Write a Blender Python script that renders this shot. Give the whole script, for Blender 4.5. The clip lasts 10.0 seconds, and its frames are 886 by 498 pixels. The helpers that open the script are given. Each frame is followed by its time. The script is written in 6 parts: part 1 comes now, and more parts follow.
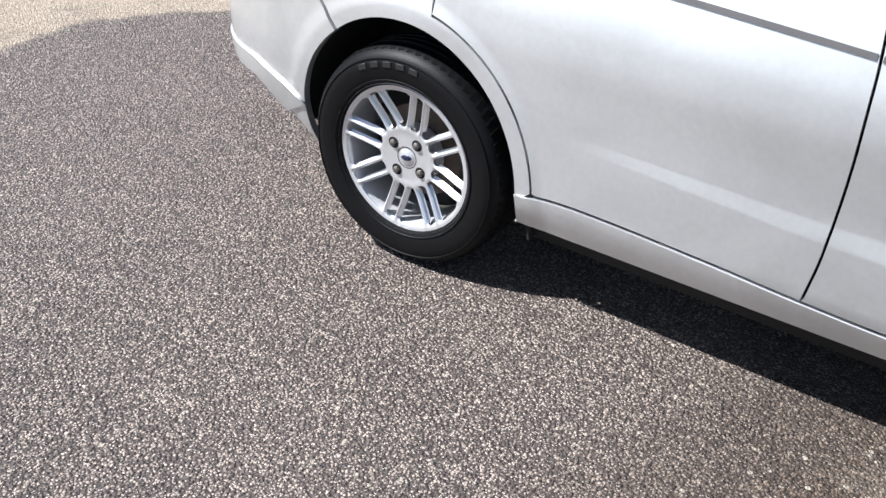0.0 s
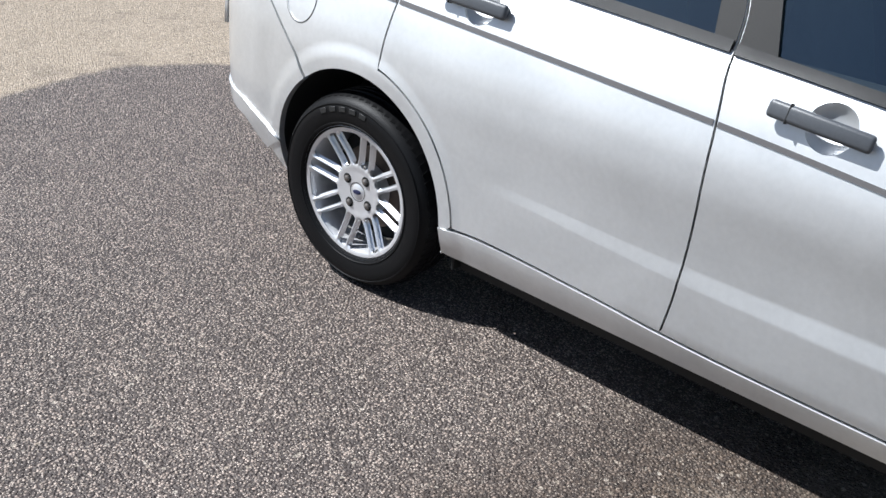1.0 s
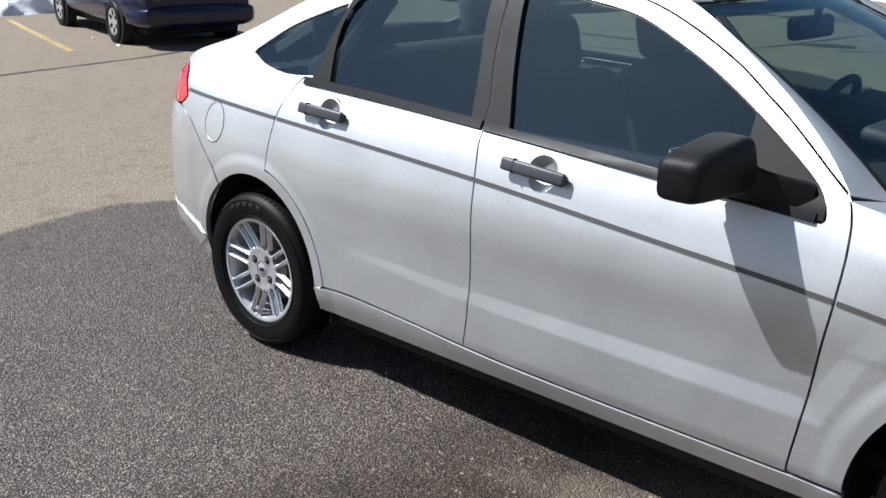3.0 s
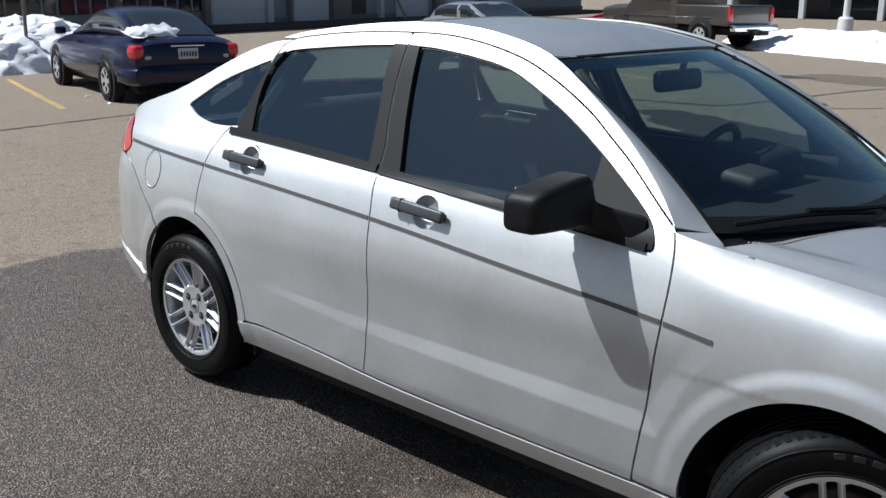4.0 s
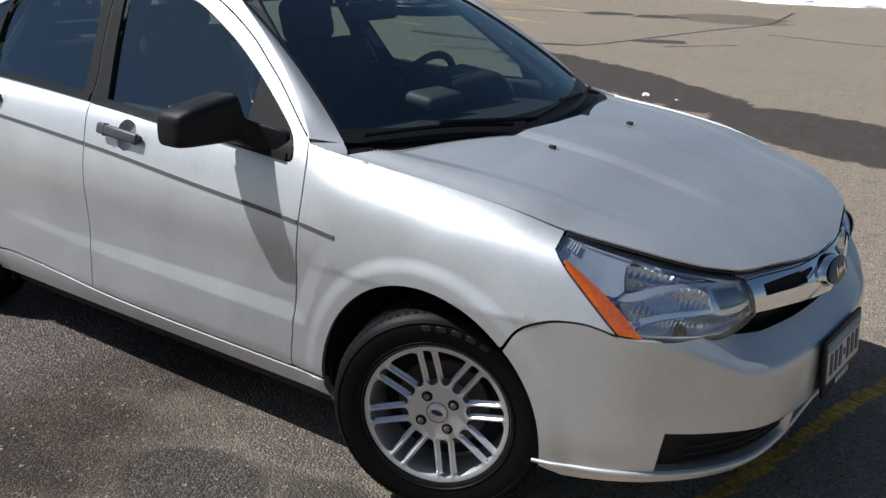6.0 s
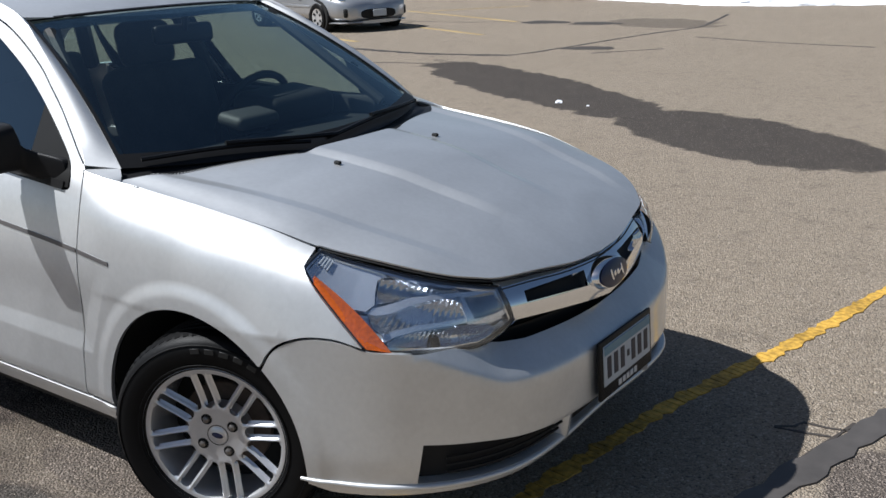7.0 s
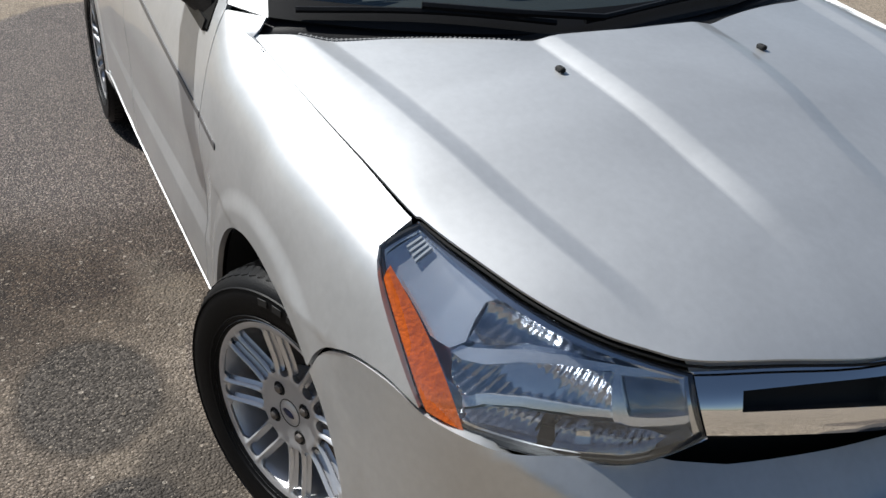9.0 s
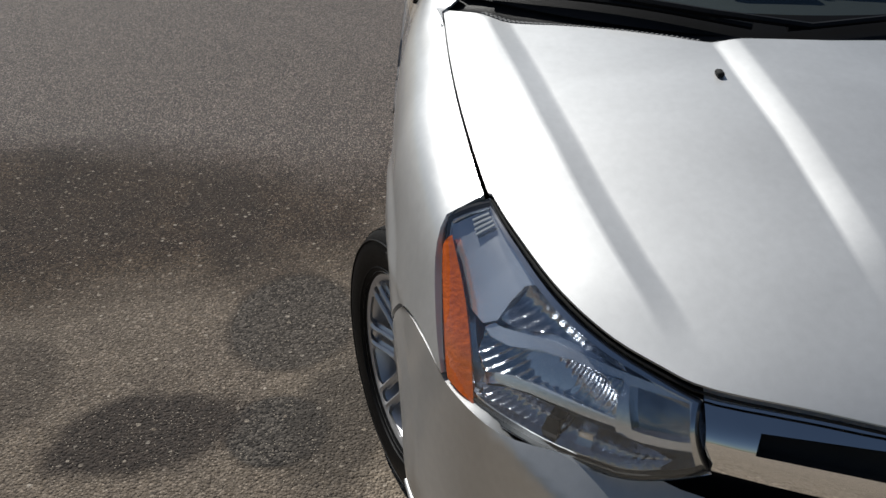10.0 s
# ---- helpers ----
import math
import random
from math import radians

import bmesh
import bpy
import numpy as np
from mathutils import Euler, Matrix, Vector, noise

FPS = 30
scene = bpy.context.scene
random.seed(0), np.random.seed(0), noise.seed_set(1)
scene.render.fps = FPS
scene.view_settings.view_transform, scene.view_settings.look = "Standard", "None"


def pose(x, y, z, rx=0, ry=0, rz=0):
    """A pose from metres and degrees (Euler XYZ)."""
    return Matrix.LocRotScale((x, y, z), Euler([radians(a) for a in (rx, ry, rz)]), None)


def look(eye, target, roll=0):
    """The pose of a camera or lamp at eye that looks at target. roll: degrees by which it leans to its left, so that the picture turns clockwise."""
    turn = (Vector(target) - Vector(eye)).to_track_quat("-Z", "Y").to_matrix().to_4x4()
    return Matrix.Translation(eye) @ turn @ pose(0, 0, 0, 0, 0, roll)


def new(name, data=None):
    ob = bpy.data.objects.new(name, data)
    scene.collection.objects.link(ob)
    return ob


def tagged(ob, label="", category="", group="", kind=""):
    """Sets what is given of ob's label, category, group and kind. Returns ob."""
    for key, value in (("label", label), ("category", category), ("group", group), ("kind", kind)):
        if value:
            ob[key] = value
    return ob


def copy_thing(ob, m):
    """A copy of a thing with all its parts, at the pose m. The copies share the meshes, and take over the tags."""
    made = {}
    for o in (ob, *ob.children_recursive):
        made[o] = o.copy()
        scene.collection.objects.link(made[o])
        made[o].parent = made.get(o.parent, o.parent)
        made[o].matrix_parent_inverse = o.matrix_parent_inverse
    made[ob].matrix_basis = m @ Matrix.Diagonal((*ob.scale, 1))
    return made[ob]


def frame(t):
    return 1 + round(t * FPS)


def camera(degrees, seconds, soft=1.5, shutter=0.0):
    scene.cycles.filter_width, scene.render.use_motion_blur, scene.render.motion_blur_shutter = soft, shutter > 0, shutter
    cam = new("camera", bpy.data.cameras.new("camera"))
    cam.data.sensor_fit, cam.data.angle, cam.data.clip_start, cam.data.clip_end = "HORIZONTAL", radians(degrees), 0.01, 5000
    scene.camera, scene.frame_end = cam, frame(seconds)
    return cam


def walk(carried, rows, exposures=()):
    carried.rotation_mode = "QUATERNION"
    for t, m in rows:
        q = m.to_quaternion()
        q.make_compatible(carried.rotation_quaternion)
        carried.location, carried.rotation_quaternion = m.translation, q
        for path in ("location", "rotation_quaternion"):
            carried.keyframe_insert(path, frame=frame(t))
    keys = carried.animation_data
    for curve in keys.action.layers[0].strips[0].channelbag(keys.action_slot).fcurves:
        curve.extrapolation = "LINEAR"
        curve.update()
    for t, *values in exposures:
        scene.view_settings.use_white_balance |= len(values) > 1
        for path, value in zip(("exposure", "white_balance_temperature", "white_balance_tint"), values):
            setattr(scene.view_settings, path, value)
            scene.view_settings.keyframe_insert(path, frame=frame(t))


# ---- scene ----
cam = camera(49.5, 10.0)
PATH = [
    (0, (1.329, -2.628, 1.472), (0.404, -1.224, 0.39), 2.5),
    (0.5, (1.511, -2.774, 1.541), (0.53, -1.353, 0.531), 6.6),
    (1, (1.826, -2.717, 1.544), (0.747, -1.323, 0.599), 5.2),
    (1.5, (2.089, -2.742, 1.547), (0.947, -1.338, 0.696), 2.8),
    (2, (2.267, -2.936, 1.559), (1.085, -1.5, 0.825), 2.7),
    (2.5, (2.52, -2.99, 1.573), (1.331, -1.541, 0.875), 2.4),
    (2.7, (2.654, -2.967, 1.564), (1.439, -1.53, 0.887), 1.8),
    (3.8, (3.181, -2.883, 1.588), (1.84, -1.506, 1.038), -1.1),
    (4, (3.268, -2.889, 1.577), (1.971, -1.462, 1.049), 0.4),
    (4.5, (3.515, -2.839, 1.592), (2.359, -1.303, 1.04), -1.3),
    (5, (3.752, -2.668, 1.572), (2.65, -1.1, 1.0), 0.0),
    (6.3, (4.242, -2.638, 1.556), (3.065, -1.153, 0.915), -0.2),
    (6.5, (4.379, -2.579, 1.574), (3.213, -1.085, 0.934), -0.8),
    (7, (4.519, -2.314, 1.552), (3.387, -0.78, 0.948), -2.3),
    (7.5, (4.389, -2.008, 1.528), (3.255, -0.506, 0.851), 0.5),
    (8, (4.383, -1.69, 1.478), (3.048, -0.438, 0.671), -0.5),
    (8.5, (4.294, -1.415, 1.499), (2.818, -0.409, 0.601), 0.2),
    (9, (4.12, -1.199, 1.498), (2.53, -0.435, 0.557), 1.9),
    (9.5, (4.096, -0.894, 1.481), (2.405, -0.537, 0.475), 2.0),
    (10, (4.272, -0.764, 1.496), (2.519, -0.732, 0.533), 0.7),
]
EXPOSURE = [(0.0, 1.23, 6100, 10), (1.0, 0.95, 6050, 9), (1.5, 0.9, 6050, 9), (2.0, 0.75, 6050, 9), (2.7, 0.58, 6050, 9), (4.0, 0.18, 6050, 8.5), (5.2, 0.03, 6050, 8.5), (6.5, 0.24, 6200, 10), (7.0, 0.27, 6150, 9.5), (7.5, 0.36, 6150, 9.5), (8.0, 0.54, 6200, 8), (8.5, 0.65, 6150, 8), (9.0, 0.31, 6400, 8.5), (9.5, -0.07, 6500, 8.5), (10.0, -0.28, 6550, 8.5)]
walk(cam, [(t, look(eye, target, roll)) for t, eye, target, roll in PATH], EXPOSURE)


# ---- world, sun ----
SUN_WAY = Vector((0.65, 0.445, -1.0)).normalized()
world = bpy.data.worlds.new("world")
scene.world = world
world.use_nodes = True
wt = world.node_tree
sky = wt.nodes.new("ShaderNodeTexSky")
sky.sky_type, sky.sun_disc = "NISHITA", False
sky.sun_elevation = math.asin(-SUN_WAY.z)
sky.sun_rotation = math.atan2(-SUN_WAY.x, -SUN_WAY.y)
wt.links.new(sky.outputs[0], wt.nodes["Background"].inputs[0])
wt.nodes["Background"].inputs[1].default_value = 0.050
sun = new("sun", bpy.data.lights.new("sun", "SUN"))
sun.data.energy, sun.data.angle, sun.data.color = 5.0, radians(0.53), (1.0, 0.985, 0.955)
sun.matrix_world = look((0, 0, 20), Vector((0, 0, 20)) + SUN_WAY)


# ---- materials ----
def material(name, colour, rough=0.5, metal=0.0, coat=0.0, grain=0.0, grain_size=60.0, bump=0.0, bump_size=200.0, spec=0.5, coat_rough=0.03, film=0.0):
    m = bpy.data.materials.new(name)
    m.use_nodes = True
    t = m.node_tree
    b = t.nodes["Principled BSDF"]
    b.inputs["Base Color"].default_value = (*colour, 1)
    b.inputs["Roughness"].default_value = rough
    b.inputs["Metallic"].default_value = metal
    b.inputs["Coat Weight"].default_value = coat
    b.inputs["Coat Roughness"].default_value = coat_rough
    b.inputs["Specular IOR Level"].default_value = spec
    co = t.nodes.new("ShaderNodeTexCoord")
    if grain:
        n = t.nodes.new("ShaderNodeTexNoise")
        n.inputs["Scale"].default_value, n.inputs["Detail"].default_value = grain_size, 6
        big = t.nodes.new("ShaderNodeTexNoise")
        big.inputs["Scale"].default_value, big.inputs["Detail"].default_value = grain_size / 14, 3
        t.links.new(co.outputs["Object"], n.inputs["Vector"])
        t.links.new(co.outputs["Object"], big.inputs["Vector"])
        add = t.nodes.new("ShaderNodeMath")
        add.operation = "ADD"
        t.links.new(n.outputs["Fac"], add.inputs[0])
        t.links.new(big.outputs["Fac"], add.inputs[1])
        r = t.nodes.new("ShaderNodeMapRange")
        r.inputs["From Min"].default_value, r.inputs["From Max"].default_value = 0.6, 1.4
        r.inputs["To Min"].default_value, r.inputs["To Max"].default_value = 1 - grain, 1 + grain
        t.links.new(add.outputs[0], r.inputs["Value"])
        mul = t.nodes.new("ShaderNodeVectorMath")
        mul.operation = "MULTIPLY"
        mul.inputs[0].default_value = colour
        t.links.new(r.outputs[0], mul.inputs[1])
        t.links.new(mul.outputs[0], b.inputs["Base Color"])
    if film:
        # a thin uneven film of road dirt
        n3 = t.nodes.new("ShaderNodeTexNoise")
        n3.inputs["Scale"].default_value, n3.inputs["Detail"].default_value, n3.inputs["Distortion"].default_value = 3.2, 7, 0.8
        t.links.new(co.outputs["Object"], n3.inputs["Vector"])
        r3 = t.nodes.new("ShaderNodeMapRange")
        r3.inputs["From Min"].default_value, r3.inputs["From Max"].default_value = 0.35, 0.68
        r3.inputs["To Min"].default_value, r3.inputs["To Max"].default_value = 1.0 + film * 0.4, 1.0 - film
        t.links.new(n3.outputs["Fac"], r3.inputs["Value"])
        m3 = t.nodes.new("ShaderNodeVectorMath")
        m3.operation = "MULTIPLY"
        t.links.new(mul.outputs[0], m3.inputs[0])
        t.links.new(r3.outputs[0], m3.inputs[1])
        t.links.new(m3.outputs[0], b.inputs["Base Color"])
        r4 = t.nodes.new("ShaderNodeMapRange")
        r4.inputs["From Min"].default_value, r4.inputs["From Max"].default_value = 0.35, 0.7
        r4.inputs["To Min"].default_value, r4.inputs["To Max"].default_value = coat_rough, coat_rough + 0.12
        t.links.new(n3.outputs["Fac"], r4.inputs["Value"])
        t.links.new(r4.outputs[0], b.inputs["Coat Roughness"])
    if bump:
        n2 = t.nodes.new("ShaderNodeTexNoise")
        n2.inputs["Scale"].default_value, n2.inputs["Detail"].default_value = bump_size, 4
        t.links.new(co.outputs["Object"], n2.inputs["Vector"])
        bp = t.nodes.new("ShaderNodeBump")
        bp.inputs["Strength"].default_value, bp.inputs["Distance"].default_value = bump, 0.002
        t.links.new(n2.outputs["Fac"], bp.inputs["Height"])
        t.links.new(bp.outputs[0], b.inputs["Normal"])
    return m


def glass(name, tint, gloss=(0.62, 0.86, 1.05)):
    """A thin pane: clear with a tint, and mirror gloss by Fresnel."""
    m = bpy.data.materials.new(name)
    m.use_nodes = True
    t = m.node_tree
    t.nodes.remove(t.nodes["Principled BSDF"])
    tr = t.nodes.new("ShaderNodeBsdfTransparent")
    tr.inputs[0].default_value = (*tint, 1)
    gl = t.nodes.new("ShaderNodeBsdfGlossy")
    gl.inputs["Roughness"].default_value = 0.02
    gl.inputs["Color"].default_value = (*gloss, 1)
    lw = t.nodes.new("ShaderNodeLayerWeight")
    lw.inputs["Blend"].default_value = 0.5
    p5 = t.nodes.new("ShaderNodeMath")
    p5.operation = "POWER"
    p5.inputs[1].default_value = 4.5
    t.links.new(lw.outputs["Facing"], p5.inputs[0])
    fr = t.nodes.new("ShaderNodeMath")
    fr.operation = "MULTIPLY_ADD"
    fr.inputs[1].default_value, fr.inputs[2].default_value = 0.86, 0.12
    t.links.new(p5.outputs[0], fr.inputs[0])
    mix = t.nodes.new("ShaderNodeMixShader")
    t.links.new(fr.outputs[0], mix.inputs[0])
    t.links.new(tr.outputs[0], mix.inputs[1])
    t.links.new(gl.outputs[0], mix.inputs[2])
    t.links.new(mix.outputs[0], t.nodes["Material Output"].inputs[0])
    return m


PAINT = material("silver_paint", (0.675, 0.683, 0.688), 0.54, 0.86, 1.0, 0.05, 900, film=0.09)
PAINT_DULL = material("silver_bumper_paint", (0.66, 0.667, 0.67), 0.54, 0.86, 1.0, 0.05, 900, film=0.10)
FLANK_SHADE = material("flank_shade_grey", (0.09, 0.085, 0.085), 0.45, 0.0, 0.2, 0.1, 300)
TRIM = material("black_trim", (0.012, 0.012, 0.0125), 0.36, 0, 0, 0.15, 200, 0.15, 900, 0.2)
PILLAR = material("satin_pillar_trim", (0.013, 0.0128, 0.0125), 0.46, 0, 0, 0.1, 200, 0.1, 900, 0.15)
PLASTIC = material("black_plastic", (0.006, 0.006, 0.007), 0.46, 0, 0, 0.2, 150, 0.25, 1200, 0.25)
HANDLE = material("charcoal_handle", (0.055, 0.059, 0.066), 0.42, 0, 0, 0.12, 150, 0.15, 1200)
DARK = material("dark_recess", (0.005, 0.005, 0.005), 0.8, 0, 0, 0.2, 60)
RUBBER = material("tyre_rubber", (0.0045, 0.0045, 0.005), 0.5, 0, 0, 0.25, 40, 0.3, 300, 0.16)
ALLOY = material("silver_alloy", (0.70, 0.70, 0.715), 0.34, 0.65, 0.5, 0.05, 60)
STEEL = material("dull_steel", (0.22, 0.20, 0.185), 0.45, 0.9, 0, 0.15, 80)
RUST = material("brake_iron", (0.10, 0.075, 0.06), 0.7, 0.4, 0, 0.3, 60)
CHROME = material("chrome", (0.82, 0.83, 0.85), 0.04, 1.0, 0, 0.02, 30)
REFLECT = material("lamp_reflector", (0.72, 0.74, 0.77), 0.10, 1.0, 0, 0.05, 120)
HOUSING = material("lamp_housing", (0.80, 0.85, 0.92), 0.20, 0.78, 0, 0.05, 90)
AMBER = material("amber_lens", (0.56, 0.105, 0.006), 0.14, 0, 1.0, 0.30, 90, 1.0, 130)
RED = material("red_lens", (0.62, 0.012, 0.02), 0.10, 0, 1.0, 0.08, 90)
BADGE = material("badge_blue", (0.010, 0.014, 0.05), 0.35, 0, 0.15)
WHITE = material("white_plate", (0.46, 0.50, 0.54), 0.4, 0, 0, 0.05, 80)
INK = material("plate_ink", (0.02, 0.02, 0.035), 0.5)
PALE = material("pale_print", (0.6, 0.6, 0.6), 0.5)
SEAT = material("dark_seat_cloth", (0.035, 0.037, 0.042), 0.85, 0, 0, 0.3, 120, 0.4, 700)
DASH = material("charcoal_dash", (0.010, 0.011, 0.0115), 0.6, 0, 0, 0.2, 150, 0.3, 900)
LINER = material("grey_headliner", (0.22, 0.22, 0.215), 0.9, 0, 0, 0.1, 200)
GLASS = glass("tinted_window", (0.52, 0.63, 0.62))
SCREEN = glass("windscreen_glass", (0.66, 0.77, 0.73), (0.74, 0.93, 1.0))
FACET = material("lamp_facets", (0.50, 0.535, 0.59), 0.12, 0.95, 0, 0.35, 60, 0.7, 110)
LENS = glass("clear_lens", (0.93, 0.94, 0.95), (0.85, 0.9, 0.95))
SNOW = material("snow", (0.86, 0.87, 0.90), 0.6, 0, 0, 0.05, 14, 1.0, 24)


# ---- mesh helpers ----
def crv(*pts):
    """A smooth function of x through a few points (monotone cubic)."""
    X, Y = np.array([p[0] for p in pts], float), np.array([p[1] for p in pts], float)
    h, d = np.diff(X), np.diff(Y) / np.diff(X)
    m = np.zeros(len(X))
    for i in range(1, len(X) - 1):
        if d[i - 1] * d[i] > 0:
            w1, w2 = 2 * h[i] + h[i - 1], h[i] + 2 * h[i - 1]
            m[i] = (w1 + w2) / (w1 / d[i - 1] + w2 / d[i])
    m[0], m[-1] = d[0], d[-1]

    def f(x):
        x = np.clip(np.asarray(x, float), X[0], X[-1])
        i = np.clip(np.searchsorted(X, x) - 1, 0, len(X) - 2)
        t = (x - X[i]) / h[i]
        return ((1 + 2 * t) * (1 - t) ** 2 * Y[i] + t * (1 - t) ** 2 * h[i] * m[i]
                + t * t * (3 - 2 * t) * Y[i + 1] + t * t * (t - 1) * h[i] * m[i + 1])
    return f


def flow(pts, step=0.02):
    """A smooth line through a few points, as an array of closer ones."""
    P = np.array(pts, float)
    Q = np.vstack([2 * P[0] - P[1], P, 2 * P[-1] - P[-2]])
    out = []
    for i in range(1, len(Q) - 2):
        n = max(2, int(np.linalg.norm(Q[i + 1] - Q[i]) / step) + 1)
        for t in np.linspace(0, 1, n, endpoint=False):
            a, b, c, d = Q[i - 1], Q[i], Q[i + 1], Q[i + 2]
            out.append(0.5 * (2 * b + (c - a) * t + (2 * a - 5 * b + 4 * c - d) * t * t + (3 * b - a - 3 * c + d) * t ** 3))
    out.append(P[-1])
    return np.array(out)


def straight(pts, step=0.02):
    P = np.array(pts, float)
    out = []
    for a, b in zip(P[:-1], P[1:]):
        n = max(1, int(np.linalg.norm(b - a) / step))
        out += [a + (b - a) * t for t in np.linspace(0, 1, n, endpoint=False)]
    out.append(P[-1])
    return np.array(out)


def smooth(a, b, x):
    t = np.clip((np.asarray(x, float) - a) / (b - a), 0, 1)
    return t * t * (3 - 2 * t)


def inside(poly, P):
    x, y = P[:, 0], P[:, 1]
    res = np.zeros(len(P), bool)
    for (x0, y0), (x1, y1) in zip(poly, np.roll(poly, -1, 0)):
        cond = (y0 > y) != (y1 > y)
        if cond.any():
            res ^= cond & (x < (x1 - x0) * (y - y0) / (y1 - y0 + 1e-15) + x0)
    return res


def near(poly, P):
    best = np.full(len(P), 1e9)
    for a, b in zip(poly, np.roll(poly, -1, 0)):
        ab = b - a
        t = np.clip(((P - a) @ ab) / max(ab @ ab, 1e-12), 0, 1)
        best = np.minimum(best, np.linalg.norm(P - (a + t[:, None] * ab), axis=1))
    return best


def near_points(A, P):
    return np.min(np.linalg.norm(P[:, None, :] - A[None, :, :], axis=2), axis=1)


def mesh_object(name, verts, faces, mat, parent=None, label="", normals=None, flat=False):
    me = bpy.data.meshes.new(name)
    me.from_pydata([tuple(map(float, v)) for v in verts], [], [tuple(map(int, f)) for f in faces])
    me.materials.append(mat)
    if not flat:
        me.polygons.foreach_set("use_smooth", [True] * len(me.polygons))
    if normals is not None:
        me.normals_split_custom_set_from_vertices([tuple(map(float, n)) for n in normals])
    me.update()
    ob = new(name, me)
    if parent is not None:
        ob.parent = parent
    if label:
        ob["label"] = label
    return ob


def part(name, bm, mat, parent=None, label="", flat=False):
    me = bpy.data.meshes.new(name)
    bm.normal_update()
    bm.to_mesh(me)
    bm.free()
    me.materials.append(mat)
    if not flat:
        me.polygons.foreach_set("use_smooth", [True] * len(me.polygons))
        me.set_sharp_from_angle(angle=radians(38))
    ob = new(name, me)
    if parent is not None:
        ob.parent = parent
    if label:
        ob["label"] = label
    return ob


def patch(name, outline, fn, mat, parent, step=0.03, holes=(), lip=0.012, out=(0, -1, 0), label="", raise_by=0.0, extra=None):
    """A panel: the flat outline (u, v), filled with a fine net and laid on the surface fn(u, v) -> xyz, with an edge turned inwards."""
    loops = [np.array(outline, float)] + [np.array(h, float) for h in holes]
    clean = []
    for L in loops:
        keep = [i for i in range(len(L)) if np.linalg.norm(L[i] - L[i - 1]) > 1e-5]
        clean.append(L[keep])
    loops = clean
    lo, hi = loops[0].min(0), loops[0].max(0)
    gx, gy = np.meshgrid(np.arange(lo[0] + step * 0.37, hi[0], step), np.arange(lo[1] + step * 0.41, hi[1], step))
    G = np.stack([gx.ravel(), gy.ravel()], 1)
    if extra is not None:
        G = np.vstack([G[near_points(extra, G) > step * 0.55], extra])
    ok = inside(loops[0], G)
    for L in loops[1:]:
        ok &= ~inside(L, G)
    G = G[ok]
    for L in loops:
        if len(G):
            G = G[near(L, G) > min(step * 0.4, 0.007)]
    pts, edges = [], []
    for L in loops:
        k = len(pts)
        pts += [Vector(p) for p in L]
        edges += [(k + i, k + (i + 1) % len(L)) for i in range(len(L))]
    pts += [Vector(p) for p in G]
    from mathutils.geometry import delaunay_2d_cdt
    V, _, F, _, _, _ = delaunay_2d_cdt(pts, edges, [], 0, 1e-7)
    V = np.array([tuple(v) for v in V])
    F = np.array([f for f in F if len(f) == 3])
    C = V[F].mean(1)
    ok = inside(loops[0], C)
    for L in loops[1:]:
        ok &= ~inside(L, C)
    F = F[ok]
    e = 1e-4
    co = fn(V[:, 0], V[:, 1])
    N = np.cross(fn(V[:, 0] + e, V[:, 1]) - fn(V[:, 0] - e, V[:, 1]), fn(V[:, 0], V[:, 1] + e) - fn(V[:, 0], V[:, 1] - e))
    N /= np.linalg.norm(N, axis=1)[:, None] + 1e-12
    if (N @ np.array(out)).mean() < 0:
        N = -N
    co = co + N * raise_by
    fnorm = np.cross(co[F[:, 1]] - co[F[:, 0]], co[F[:, 2]] - co[F[:, 0]])
    flip = np.einsum("ij,ij->i", fnorm, N[F[:, 0]]) < 0
    F[flip] = F[flip][:, ::-1]
    faces = [tuple(f) for f in F]
    count = {}
    for f in faces:
        for a, b in ((f[0], f[1]), (f[1], f[2]), (f[2], f[0])):
            count[(a, b)] = count.get((a, b), 0) + 1
    border = [(a, b) for (a, b) in count if (b, a) not in count]
    verts, normals = list(co), list(N)
    if lip:
        top, low = {}, {}
        for a, b in border:
            for i in (a, b):
                if i not in top:
                    top[i] = len(verts)
                    verts.append(co[i])
                    normals.append((0, 0, 0))
                    low[i] = len(verts)
                    verts.append(co[i] - N[i] * lip)
                    normals.append((0, 0, 0))
            faces.append((top[b], top[a], low[a], low[b]))
    return mesh_object(name, verts, faces, mat, parent, label, normals)


def welded(ob):
    """One continuous skin: the panel's turned edges joined to its face."""
    me = ob.data
    seen, index, verts = {}, [], []
    for v in me.vertices:
        k = tuple(round(c, 5) for c in v.co)
        if k not in seen:
            seen[k] = len(verts)
            verts.append(tuple(v.co))
        index.append(seen[k])
    faces = [tuple(index[i] for i in p.vertices) for p in me.polygons]
    fresh = bpy.data.meshes.new(me.name)
    fresh.from_pydata(verts, [], [f for f in faces if len(set(f)) == len(f)])
    fresh.materials.append(me.materials[0])
    fresh.polygons.foreach_set("use_smooth", [True] * len(fresh.polygons))
    fresh.set_sharp_from_angle(angle=radians(50))
    ob.data = fresh
    bpy.data.meshes.remove(me)
    return ob


